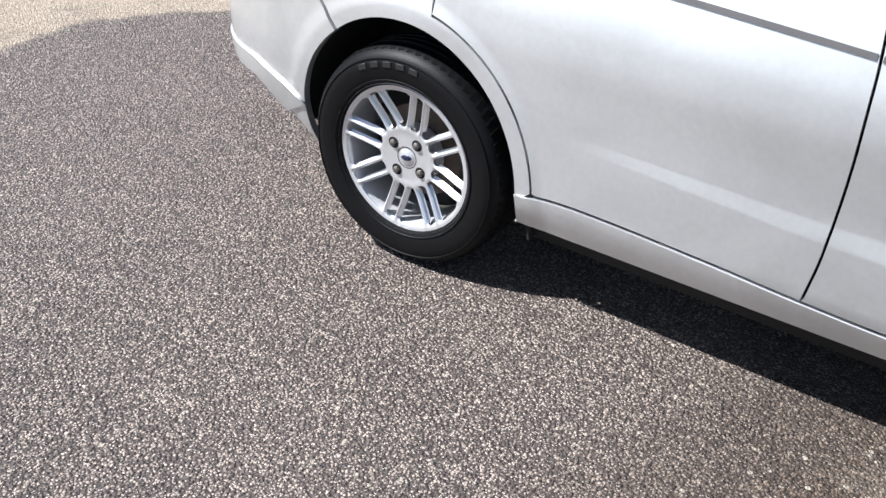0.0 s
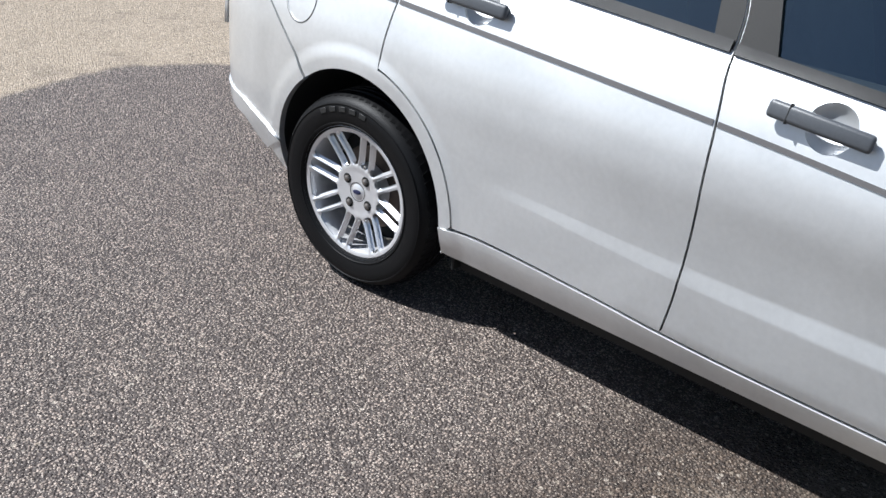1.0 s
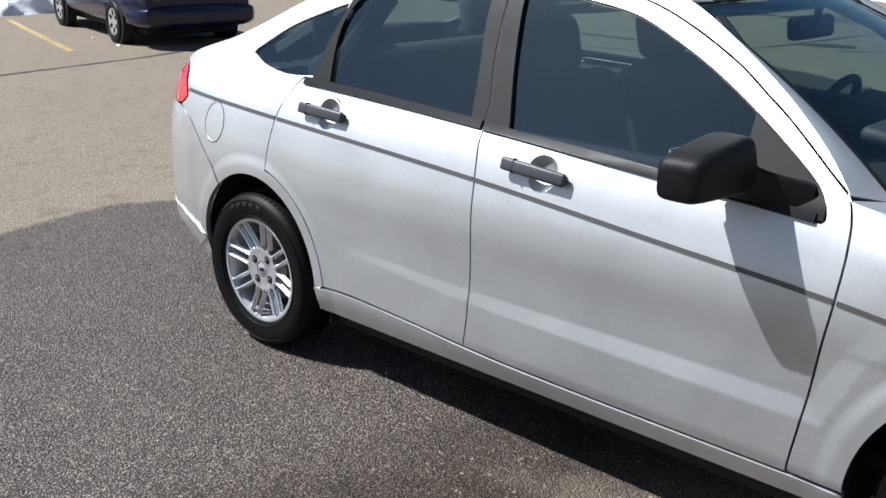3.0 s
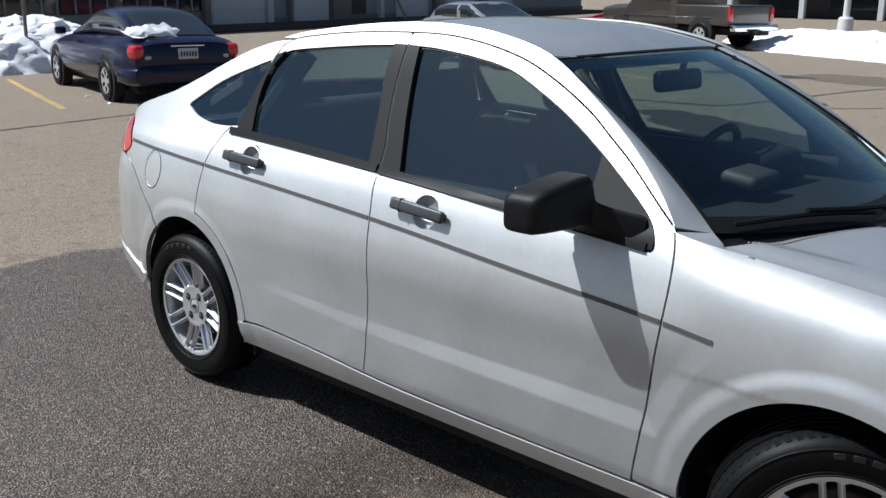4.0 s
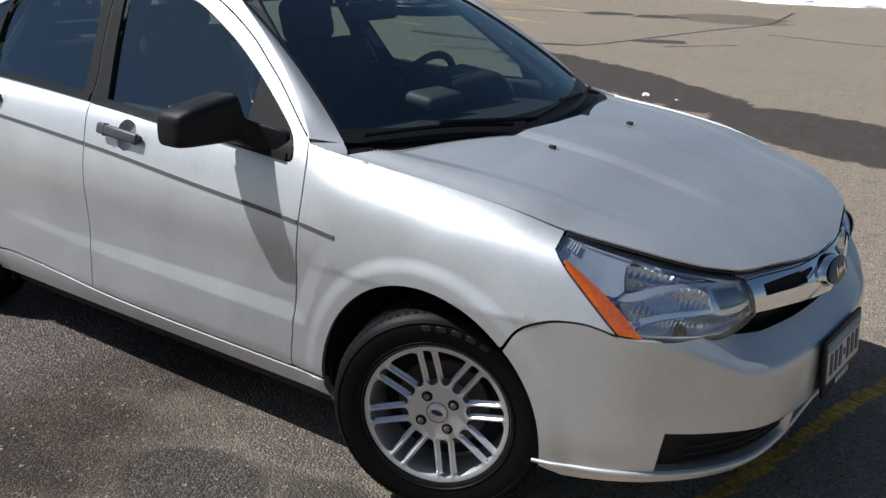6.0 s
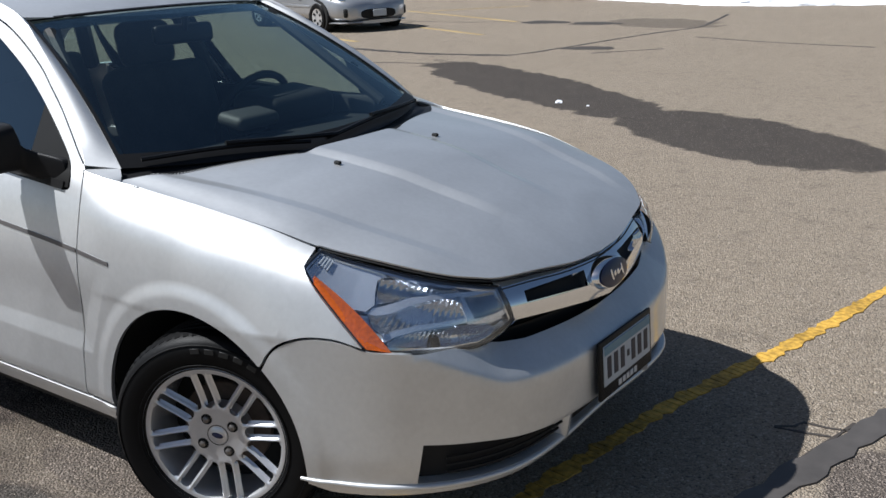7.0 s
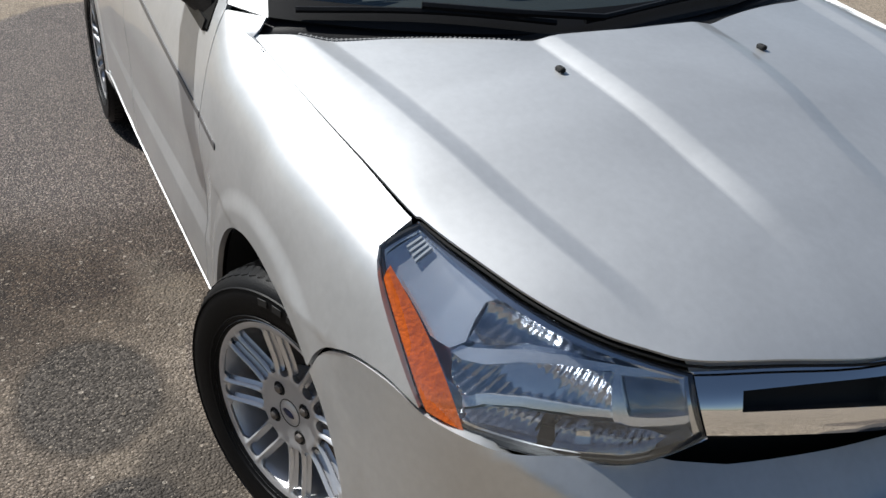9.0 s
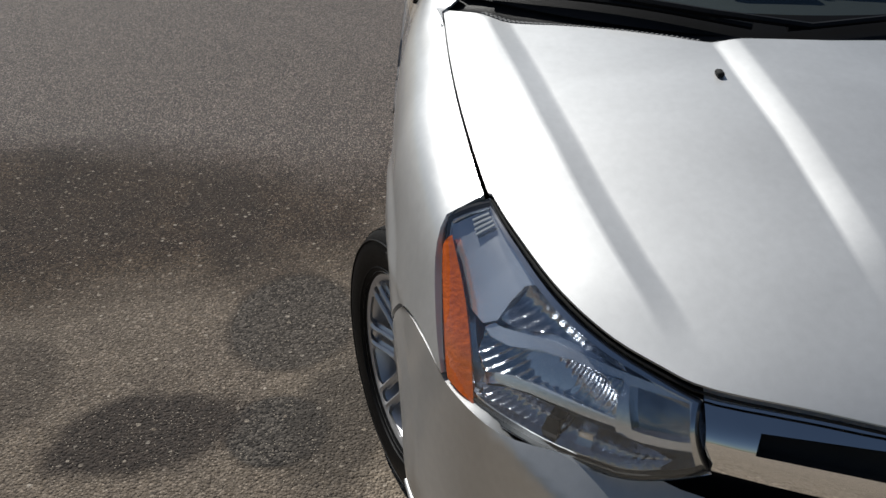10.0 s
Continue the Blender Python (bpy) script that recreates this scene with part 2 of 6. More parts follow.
def lathe(prof, n=64, closed=False):
    """A ring round the y axis from a profile of (radius, y)."""
    bm = bmesh.new()
    rings = []
    for r, y in prof:
        rings.append([bm.verts.new((r * math.cos(2 * math.pi * i / n), y, r * math.sin(2 * math.pi * i / n))) for i in range(n)])
    pairs = list(zip(rings[:-1], rings[1:])) + ([(rings[-1], rings[0])] if closed else [])
    for a, b in pairs:
        for i in range(n):
            bm.faces.new((a[i], a[(i + 1) % n], b[(i + 1) % n], b[i]))
    bmesh.ops.recalc_face_normals(bm, faces=bm.faces)
    return bm


def block(size, bevel=0.0, seg=2, m=None, taper=None):
    """A bevelled block about its middle; taper(x, y, z) -> xyz reshapes it."""
    bm = bmesh.new()
    bmesh.ops.create_cube(bm, size=1)
    for v in bm.verts:
        v.co = Vector((v.co.x * size[0], v.co.y * size[1], v.co.z * size[2]))
    if taper:
        for v in bm.verts:
            v.co = Vector(taper(*v.co))
    if bevel:
        bmesh.ops.bevel(bm, geom=bm.edges[:], offset=bevel, segments=seg, affect="EDGES", profile=0.5)
    if m is not None:
        bmesh.ops.transform(bm, matrix=m, verts=bm.verts)
    return bm


def tube(pts, r, n=8, closed=False):
    P = [Vector(p) for p in pts]
    bm = bmesh.new()
    rings = []
    for i, p in enumerate(P):
        d = (P[(i + 1) % len(P)] - P[i - 1]) if closed or 0 < i < len(P) - 1 else (P[1] - P[0] if i == 0 else P[-1] - P[-2])
        q = d.to_track_quat("Z", "Y").to_matrix()
        rr = r(i / max(1, len(P) - 1)) if callable(r) else r
        rings.append([bm.verts.new(p + q @ Vector((rr * math.cos(2 * math.pi * k / n), rr * math.sin(2 * math.pi * k / n), 0))) for k in range(n)])
    for a, b in list(zip(rings[:-1], rings[1:])) + ([(rings[-1], rings[0])] if closed else []):
        for k in range(n):
            bm.faces.new((a[k], a[(k + 1) % n], b[(k + 1) % n], b[k]))
    if not closed:
        bm.faces.new(rings[0][::-1])
        bm.faces.new(rings[-1])
    bmesh.ops.recalc_face_normals(bm, faces=bm.faces)
    return bm


def loft(sections, n=28, power=3.2):
    """A closed skin through rounded sections (x, half width, low z, high z, shift of the wide height 0..1)."""
    bm = bmesh.new()
    rings = []
    for x, w, z0, z1 in sections:
        zc, h = (z0 + z1) / 2, (z1 - z0) / 2
        ring = []
        for k in range(n):
            a = 2 * math.pi * k / n
            c, s = math.cos(a), math.sin(a)
            ring.append(bm.verts.new((x, w * math.copysign(abs(c) ** (2 / power), c), zc + h * math.copysign(abs(s) ** (2 / power), s))))
        rings.append(ring)
    for a, b in zip(rings[:-1], rings[1:]):
        for k in range(n):
            bm.faces.new((a[k], a[(k + 1) % n], b[(k + 1) % n], b[k]))
    bm.faces.new(rings[0][::-1])
    bm.faces.new(rings[-1])
    bmesh.ops.recalc_face_normals(bm, faces=bm.faces)
    return bm


def thing(name, label, category, m=None, group="", kind=""):
    ob = new(name)
    ob.empty_display_size = 0.1
    if m is not None:
        ob.matrix_basis = m
    return tagged(ob, label, category, group, kind)


# ---- the silver saloon: its surfaces ----
# x forward from the rear axle, half width w, z up
ARCHES = ((0.0, 0.305, 0.355, 0.378), (2.585, 0.305, 0.36, 0.367))
PLAN = crv((-0.92, 0.20), (-0.89, 0.45), (-0.83, 0.60), (-0.74, 0.69), (-0.6, 0.765), (-0.45, 0.80), (-0.25, 0.825), (0.0, 0.838),
           (0.5, 0.845), (1.2, 0.848), (2.2, 0.848), (2.6, 0.842), (2.83, 0.826), (2.95, 0.803), (3.07, 0.765), (3.18, 0.703), (3.27, 0.612), (3.343, 0.475))
INSET = crv((0.15, 0.075), (0.2, 0.05), (0.25, 0.03), (0.30, 0.012), (0.34, 0.004), (0.60, 0.003), (0.68, 0.002), (0.76, 0.008), (0.85, 0.027), (0.91, 0.045),
            (0.96, 0.066), (0.99, 0.086), (1.03, 0.109), (1.2, 0.203), (1.38, 0.302), (1.46, 0.355), (1.52, 0.397))
EDGE_Z = crv((2.0, 1.01), (2.14, 0.982), (2.29, 0.957), (2.56, 0.926), (2.77, 0.894), (2.93, 0.853), (3.2, 0.80))
EDGE_W = crv((2.0, 0.745), (2.14, 0.739), (2.25, 0.733), (2.467, 0.724), (2.645, 0.711), (2.777, 0.6955), (2.866, 0.681), (2.93, 0.668), (3.2, 0.58))
CHAR = crv((-0.55, 0.930), (-0.361, 0.924), (0.178, 0.900), (1.085, 0.851), (1.663, 0.805), (2.154, 0.765), (2.29, 0.748))
BELT = crv((-0.15, 1.06), (0.1, 1.052), (0.38, 1.043), (1.07, 1.010), (1.61, 0.978), (2.07, 0.948))


BAND = crv((0.4, 0.516), (0.65, 0.507), (1.11, 0.489), (2.11, 0.484), (2.4, 0.482))
BAND_HALF = crv((0.4, 0.012), (0.65, 0.014), (1.11, 0.021), (2.1, 0.027), (2.4, 0.027))
SCOOP = crv((0.40, 2.11), (0.46, 2.128), (0.52, 2.152), (0.60, 2.186), (0.70, 2.244), (0.76, 2.285), (0.85, 2.34))


def flank_step(x, z):
    """How far a point lies under the step that runs along the doors and turns up behind the front wheel."""
    d1, d2 = BAND(x) - z, 0.86 * (x - SCOOP(z))
    return np.maximum(d1, d2) + 0.004 * np.exp(-((d1 - d2) / 0.02) ** 2), BAND_HALF(x)


def flare(x, z):
    """The lip pressed round the wheel arches."""
    out = 0.0
    for (cx, cz, a, b), k in zip(ARCHES, (0.006, 0.0075)):
        r = np.hypot((x - cx) / (a + 0.057), (z - cz) / (b + 0.057))
        out = out + k * (1 - smooth(0.935, 1.05, r)) * smooth(0.2, 0.3, z)
    return out


STEP_NET = np.vstack([np.vstack([np.stack([np.linspace(0.45, 2.12, 60), BAND(np.linspace(0.45, 2.12, 60)) + k * BAND_HALF(np.linspace(0.45, 2.12, 60))], 1),
                                 np.stack([SCOOP(np.linspace(0.48, 0.77, 20)) + k * 0.03, np.linspace(0.48, 0.77, 20)], 1)]) for k in (-1.25, -0.8, 0.0, 0.8, 1.25)])


def side_w(x, z):
    d = INSET(z)
    f = smooth(2.08, 2.33, x) * smooth(0.64, 0.66, z)
    rise = np.clip((z - 0.64) / np.maximum(EDGE_Z(x) - 0.64, 0.05), 0, 1.3)
    df = np.maximum(PLAN(x) - EDGE_W(x), 0.0) * (0.33 * rise ** 1.7 + 0.67 * rise ** 8 + smooth(2.60, 2.9, x) * (0.42 * rise ** 1.1 + 0.58 * rise ** 9 - 0.33 * rise ** 1.7 - 0.67 * rise ** 8))
    d = d * (1 - f) + df * f
    band = (0.4 * smooth(0.40, 0.80, x) + 0.6 * smooth(0.8, 1.7, x)) * (1 - smooth(2.27, 2.31, x))
    low, wide = flank_step(x, z)
    up = np.clip(0.5 - low / (2 * wide), 0, 1)
    d = d + 0.0095 * band * up * (1 - smooth(0.56, 0.78, z))
    w = PLAN(x) - d
    w = w + flare(x, z)
    return w


def side(s):
    """The body's side, s = -1 for the near side, as a surface over (x, z)."""
    def fn(x, z):
        return np.stack([x, s * side_w(x, z), z], 1)
    return fn


def arch(i, a0, a1, grow=0.0, n=40):
    cx, cz, a, b = ARCHES[i]
    t = np.radians(np.linspace(a0, a1, n))
    return np.stack([cx + (a + grow) * np.cos(t), cz + (b + grow) * np.sin(t)], 1)


GAP = 0.003
SEAM_B = crv((0.25, 1.042), (0.3, 1.048), (0.45, 1.066), (0.65, 1.072), (0.80, 1.067), (0.88, 1.059), (0.96, 1.046), (1.05, 1.038), (1.17, 0.999), (1.30, 0.973), (1.42, 0.962))
SEAM_A = crv((0.25, 2.083), (0.30, 2.087), (0.47, 2.109), (0.64, 2.127), (0.77, 2.143), (0.86, 2.147), (0.92, 2.143), (0.97, 2.129), (1.0, 2.107))
SILL = crv((0.3, 0.334), (0.35, 0.336), (0.50, 0.344), (0.84, 0.331), (1.05, 0.316), (1.25, 0.307), (1.66, 0.302), (2.25, 0.302))
FRAME_TOP = flow([(0.300, 1.335), (0.322, 1.362), (0.36, 1.380), (0.45, 1.397), (0.7, 1.420), (1.04, 1.428), (1.25, 1.412), (1.45, 1.372), (1.6, 1.318), (1.75, 1.245), (1.85, 1.182), (1.926, 1.133), (2.009, 1.072), (2.061, 1.033), (2.107, 1.0)])


def upto(line, x0, x1):
    return line[(line[:, 0] >= min(x0, x1)) & (line[:, 0] <= max(x0, x1))]


def column(f, z0, z1, dx=0.0, step=0.02):
    z = np.linspace(z0, z1, max(2, int(abs(z1 - z0) / step)))
    return np.stack([f(z) + dx, z], 1)


def level(f, x0, x1, dz=0.0, step=0.02):
    x = np.linspace(x0, x1, max(2, int(abs(x1 - x0) / step)))
    return np.stack([x, f(x) + dz], 1)


# window openings over (x, z)
OPEN_FRONT = np.vstack([level(BELT, 2.075, 1.076, -0.022), flow([(1.072, 1.0), (1.06, 1.06), (1.03, 1.17), (1.0, 1.30), (0.988, 1.385)]),
                        flow([(0.992, 1.387), (1.09, 1.384), (1.256, 1.367), (1.387, 1.346), (1.471, 1.322), (1.572, 1.28), (1.68, 1.23), (1.79, 1.17), (1.9, 1.103), (2.03, 1.015), (2.075, 0.965), (2.083, 0.935)])])
OPEN_REAR = np.vstack([level(BELT, 1.015, 0.275, -0.022), flow([(0.268, 1.03), (0.262, 1.06), (0.272, 1.19), (0.318, 1.318)]),
                       flow([(0.335, 1.332), (0.40, 1.347), (0.607, 1.367), (0.809, 1.382), (0.940, 1.387)]), flow([(0.944, 1.36), (0.955, 1.27), (0.985, 1.15), (1.010, 1.05)])])


# ---- the silver saloon ----
car = thing("saloon_car", "silver metallic four-door saloon with black mirrors, parked on asphalt", "car")
car.matrix_basis = Matrix.Translation((0, -0.83, 0.3)) @ Matrix.Rotation(radians(-0.4), 4, "X") @ Matrix.Translation((0, 0.83, -0.3))
DITCH = flow([(0.30, 1.385), (0.42, 1.412), (0.724, 1.448), (0.992, 1.462), (1.231, 1.452), (1.447, 1.416), (1.591, 1.37), (1.75, 1.283), (1.9, 1.186), (2.0, 1.110), (2.07, 1.047), (2.118, 0.994)])
DITCH_Z = crv((0.1, 1.34), (0.30, 1.388), (0.42, 1.412), (0.724, 1.448), (0.992, 1.462), (1.231, 1.452), (1.447, 1.416), (1.591, 1.372), (1.70, 1.32))


def body_sides(s, sname):
    fn, o = side(s), (0, s, 0)
    rings = [np.vstack([arch(k, -10, 190, g, 130) for g in (0.014, 0.028, 0.042, 0.053, 0.062, 0.071, 0.080, 0.090, 0.102)]) for k in (0, 1)]
    # front wing, from the door's gap to the headlamp
    seam = flow([(2.843, 0.567), (2.88, 0.620), (2.93, 0.648), (2.98, 0.661), (3.04, 0.662), (3.085, 0.652), (3.110, 0.643)])
    lamp_edge = straight([(3.108, 0.648), (3.03, 0.726), (2.931, 0.822), (2.922, 0.851)])
    top = level(EDGE_Z, 2.92, 2.112, -0.003)
    outline = np.vstack([column(SEAM_A, 1.0, 0.318, GAP), [(2.095, 0.312), (2.228, 0.312)], arch(1, 178, 46, 0.0), seam + (-0.002, 0.003), lamp_edge, top])
    patch("front_wing", outline, fn, PAINT, car, 0.02, out=o, extra=np.vstack([rings[1], STEP_NET]))
    # doors, with round dishes behind their handles
    dish = lambda hx, hz: np.stack([hx + 0.052 * np.cos(np.linspace(0, 2 * math.pi, 36, endpoint=False)), hz + 0.052 * np.sin(np.linspace(0, 2 * math.pi, 36, endpoint=False))], 1)
    top = upto(FRAME_TOP, 0.969, 2.10)
    outline = np.vstack([level(SILL, 1.05, 2.085, 0.007), column(SEAM_A, 0.31, 0.996, -GAP), top[::-1] + (0, -GAP), column(SEAM_B, 1.42, 0.33, GAP)])
    fd = patch("front_door", outline, fn, PAINT, car, 0.028, [OPEN_FRONT, dish(1.294, 0.909)], out=o, extra=STEP_NET)
    top = upto(FRAME_TOP, 0.303, 0.957)
    ring = arch(0, 6, 77, 0.047)
    outline = np.vstack([ring, flow([(0.092, 0.742), (0.100, 0.82), (0.118, 0.92), (0.155, 1.01), (0.19, 1.046)]), flow([(0.243, 1.046), (0.259, 1.19), (0.306, 1.325)]), top + (0.003, -GAP),
                         column(SEAM_B, 1.418, 0.322, -GAP), level(SILL, 1.04, 0.412, 0.007)])
    rd = patch("rear_door", outline, fn, PAINT, car, 0.028, [OPEN_REAR, dish(0.379, 0.953)], out=o, extra=np.vstack([rings[0], STEP_NET]))
    # rear quarter with the pillar
    roof = flow([(0.36, 1.380), (0.25, 1.366), (0.12, 1.328), (0.0, 1.277), (-0.15, 1.207), (-0.3, 1.147), (-0.42, 1.113), (-0.56, 1.074), (-0.64, 1.038)])
    lamp = flow([(-0.615, 1.022), (-0.585, 1.0), (-0.537, 0.948), (-0.508, 0.915), (-0.514, 0.890), (-0.556, 0.866)])
    seam = flow([(-0.54, 0.858), (-0.44, 0.818), (-0.345, 0.745), (-0.265, 0.672), (-0.212, 0.612)])
    outline = np.vstack([arch(0, 124, 5, 0.0), [(0.372, 0.33)], arch(0, 6, 77, 0.041), flow([(0.086, 0.742), (0.094, 0.82), (0.112, 0.92), (0.149, 1.01), (0.184, 1.052)]),
                         flow([(0.237, 1.052), (0.253, 1.19), (0.296, 1.325)]), [(0.316, 1.362), (0.345, 1.376)], roof, lamp, seam + (0.004, 0)])
    hole = np.vstack([flow([(0.245, 1.06), (0.15, 1.052), (0.06, 1.053), (-0.06, 1.073), (-0.145, 1.105)]), flow([(-0.135, 1.118), (0.025, 1.212), (0.2, 1.278), (0.282, 1.304)])])
    patch("rear_quarter", outline, fn, PAINT, car, 0.026, [hole], out=o, extra=rings[0])
    # roof rail and screen pillar
    outline = np.vstack([upto(FRAME_TOP, 0.362, 2.11) + (0, GAP), DITCH[::-1]])
    patch("roof_rail", outline, fn, PAINT, car, 0.02, out=o)
    # sill with a ledge on top
    outline = np.vstack([level(SILL, 0.352, 2.228, -0.002), arch(1, 183, 196, 0.0, 6), level(crv((0.3, 0.245), (2.3, 0.245)), 2.235, 0.345), arch(0, -10, 3, 0.0, 5)])
    patch("sill", outline, fn, PAINT, car, 0.03, lip=0.024, out=o, raise_by=0.003)
    patch("sill_underside", np.vstack([level(crv((0.3, 0.285), (2.3, 0.285)), 0.345, 2.235), level(crv((0.3, 0.16), (2.3, 0.16)), 2.235, 0.345)]), fn, DARK, car, 0.05, out=o, raise_by=-0.03)
    # dark structure behind the gaps
    patch("inner_shell", np.vstack([level(crv((0, 0.25), (3, 0.25)), 0.37, 2.22), arch(1, 176, 60, 0.02), level(EDGE_Z, 2.76, 2.10, -0.02), level(BELT, 2.08, 0.22, -0.05), arch(0, 80, -2, 0.02)]),
          fn, DARK, car, 0.05, lip=0, out=o, raise_by=-0.03)
    # glass
    patch("side_window", OPEN_FRONT, fn, GLASS, fd, 0.05, lip=0, out=o, raise_by=-0.010, label="dark tinted glass").visible_shadow = False
    patch("side_window", OPEN_REAR, fn, GLASS, rd, 0.05, lip=0, out=o, raise_by=-0.010, label="dark tinted glass").visible_shadow = False
    patch("quarter_window", hole, fn, GLASS, car, 0.05, lip=0, out=o, raise_by=-0.008, label="dark tinted glass")
    # black pillar trims and belt mouldings
    patch("pillar_trim", np.vstack([column(SEAM_B, 0.996, 1.388, 0.0045), flow([(1.020, 1.386), (1.042, 1.283), (1.078, 1.159), (1.140, 0.992)])]), fn, PILLAR, fd, 0.03, lip=0.012, out=o, raise_by=0.003)
    patch("pillar_trim", np.vstack([column(SEAM_B, 1.388, 0.996, -0.0045), flow([(0.986, 1.012), (0.950, 1.152), (0.914, 1.278), (0.900, 1.388)])]), fn, PILLAR, rd, 0.03, lip=0.012, out=o, raise_by=0.003)
    patch("pillar_trim", np.vstack([flow([(0.330, 1.040), (0.300, 1.13), (0.287, 1.21), (0.300, 1.275), (0.346, 1.338)]), flow([(0.296, 1.320), (0.252, 1.19), (0.232, 1.05)])]), fn, PILLAR, rd, 0.03, lip=0.012, out=o, raise_by=0.003)
    patch("corner_trim", np.vstack([straight([(1.842, 1.138), (1.850, 0.958)]), level(BELT, 1.87, 2.078, -0.016), flow([(2.075, 0.965), (2.03, 1.015), (1.9, 1.103), (1.85, 1.134)])]), fn, PILLAR, fd, 0.03, out=o, raise_by=0.003)
    patch("belt_moulding", np.vstack([level(BELT, 1.046, 2.06, -0.024), level(BELT, 2.06, 1.046, -0.002)]), fn, TRIM, fd, 0.02, lip=0.014, out=o, raise_by=0.008)
    patch("belt_moulding", np.vstack([level(BELT, 0.20, 1.034, -0.022), level(BELT, 1.034, 0.20, 0.002)]), fn, TRIM, rd, 0.02, lip=0.014, out=o, raise_by=0.008)
    # window edge rubber
    for opening, door in ((OPEN_FRONT, fd), (OPEN_REAR, rd)):
        c = opening.mean(0)
        rim = c + (opening - c) * 0.975
        patch("window_rubber", opening, fn, TRIM, door, 0.05, [rim], lip=0, out=o, raise_by=-0.006)
    # the grooved line along the flank, its shade laid on as a dark grey strip
    for nm, x0, x1, owner in (("flank_line", -0.505, 0.106, car), ("flank_line", 0.118, 1.056, rd), ("flank_line", 1.067, 2.138, fd), ("flank_line", 2.149, 2.285, car)):
        patch(nm, np.vstack([level(CHAR, x0, x1, -0.006), level(CHAR, x1, x0, 0.006)]), fn, FLANK_SHADE, owner, 0.02, lip=0.004, out=o, raise_by=0.0025)
    # rear lamp
    patch("tail_lamp", np.vstack([flow([(-0.612, 1.012), (-0.585, 0.990), (-0.540, 0.942), (-0.513, 0.912), (-0.519, 0.893), (-0.556, 0.872)]), flow([(-0.60, 0.870), (-0.70, 0.872), (-0.80, 0.88)]), flow([(-0.80, 0.97), (-0.72, 1.0), (-0.62, 1.009)])]),
          fn, RED, car, 0.02, lip=0.03, out=o, raise_by=0.004, label="glossy red tail lamp")
    # handles in their dished recesses
    for hx, hz, door, slope in ((1.28, 0.912, fd, -0.075), (0.365, 0.955, rd, -0.05)):
        w = float(side_w(np.array([hx]), np.array([hz]))[0])
        m = Matrix.Translation((hx, s * (w - 0.002), hz)) @ Euler((radians(s * 15), -slope, 0)).to_matrix().to_4x4()
        disc = lathe([(0.0, -0.024), (0.02, -0.023), (0.036, -0.018), (0.047, -0.009), (0.053, -0.002), (0.057, -0.004)], 40)
        bmesh.ops.transform(disc, matrix=m @ Matrix.Translation((0.014, 0, -0.003)) @ Matrix.Diagonal((1.0, s, 1.0, 1)), verts=disc.verts)
        part("handle_recess", disc, PAINT, door)
        hb = block((0.222, 0.019, 0.050), 0.009, 3, taper=lambda x, y, z: (x, y, z * (1.0 - 0.25 * abs(x) / 0.12)))
        bmesh.ops.transform(hb, matrix=m @ Matrix.Translation((-0.004, s * 0.024, -0.004)), verts=hb.verts)
        part("door_handle", hb, HANDLE, door, "charcoal grey plastic pull handle")
        for dx in (-0.090, 0.085):
            fb = block((0.03, 0.022, 0.026), 0.006, 2, m=m @ Matrix.Translation((dx, s * 0.010, -0.003)))
            part("handle_mount", fb, HANDLE, door)
        gap_ring = block((0.0022, 0.0193, 0.0431), 0.0, m=m @ Matrix.Translation((-0.070, s * 0.0241, -0.004)))
        part("handle_joint", gap_ring, DARK, door)


def door_mirror(s):
    """Housing and arm in one skin."""
    secs = ((-1.022, 1.816, 1.014, 0.030, 0.030), (-1.019, 1.818, 1.016, 0.046, 0.042), (-1.008, 1.821, 1.020, 0.056, 0.050), (-0.970, 1.828, 1.026, 0.061, 0.058), (-0.905, 1.840, 1.033, 0.063, 0.065), (-0.850, 1.850, 1.038, 0.063, 0.070),
            (-0.833, 1.855, 1.038, 0.062, 0.071), (-0.828, 1.857, 1.031, 0.061, 0.063), (-0.822, 1.861, 1.008, 0.060, 0.046), (-0.815, 1.872, 0.998, 0.059, 0.042), (-0.800, 1.905, 0.986, 0.064, 0.041), (-0.787, 1.941, 0.979, 0.075, 0.041), (-0.776, 1.966, 0.972, 0.078, 0.041), (-0.760, 1.970, 0.969, 0.076, 0.041), (-0.70, 1.970, 0.967, 0.074, 0.039))
    bm = bmesh.new()
    rings = []
    for y, cx, cz, hx, hz in secs:
        ring = []
        for k in range(28):
            a = 2 * math.pi * k / 28
            c, q = math.cos(a), math.sin(a)
            ring.append(bm.verts.new((cx + hx * math.copysign(abs(c) ** 0.45, c), -s * y, cz + hz * math.copysign(abs(q) ** 0.42, q))))
        rings.append(ring)
    for p, q in zip(rings[:-1], rings[1:]):
        for k in range(28):
            bm.faces.new((p[k], p[(k + 1) % 28], q[(k + 1) % 28], q[k]))
    bm.faces.new(rings[0])
    bm.faces.new(rings[-1][::-1])
    bmesh.ops.recalc_face_normals(bm, faces=bm.faces)
    mirror = part("door_mirror", bm, PLASTIC, car, "black textured plastic door mirror")
    gb = block((0.006, 0.118, 0.10), 0.0025, 2, m=pose(1.779, s * 0.915, 1.03, 0, 0, s * 6))
    part("mirror_glass", gb, CHROME, mirror)


for s, nm in ((-1, "near"), (1, "far")):
    body_sides(s, nm)
door_mirror(-1)

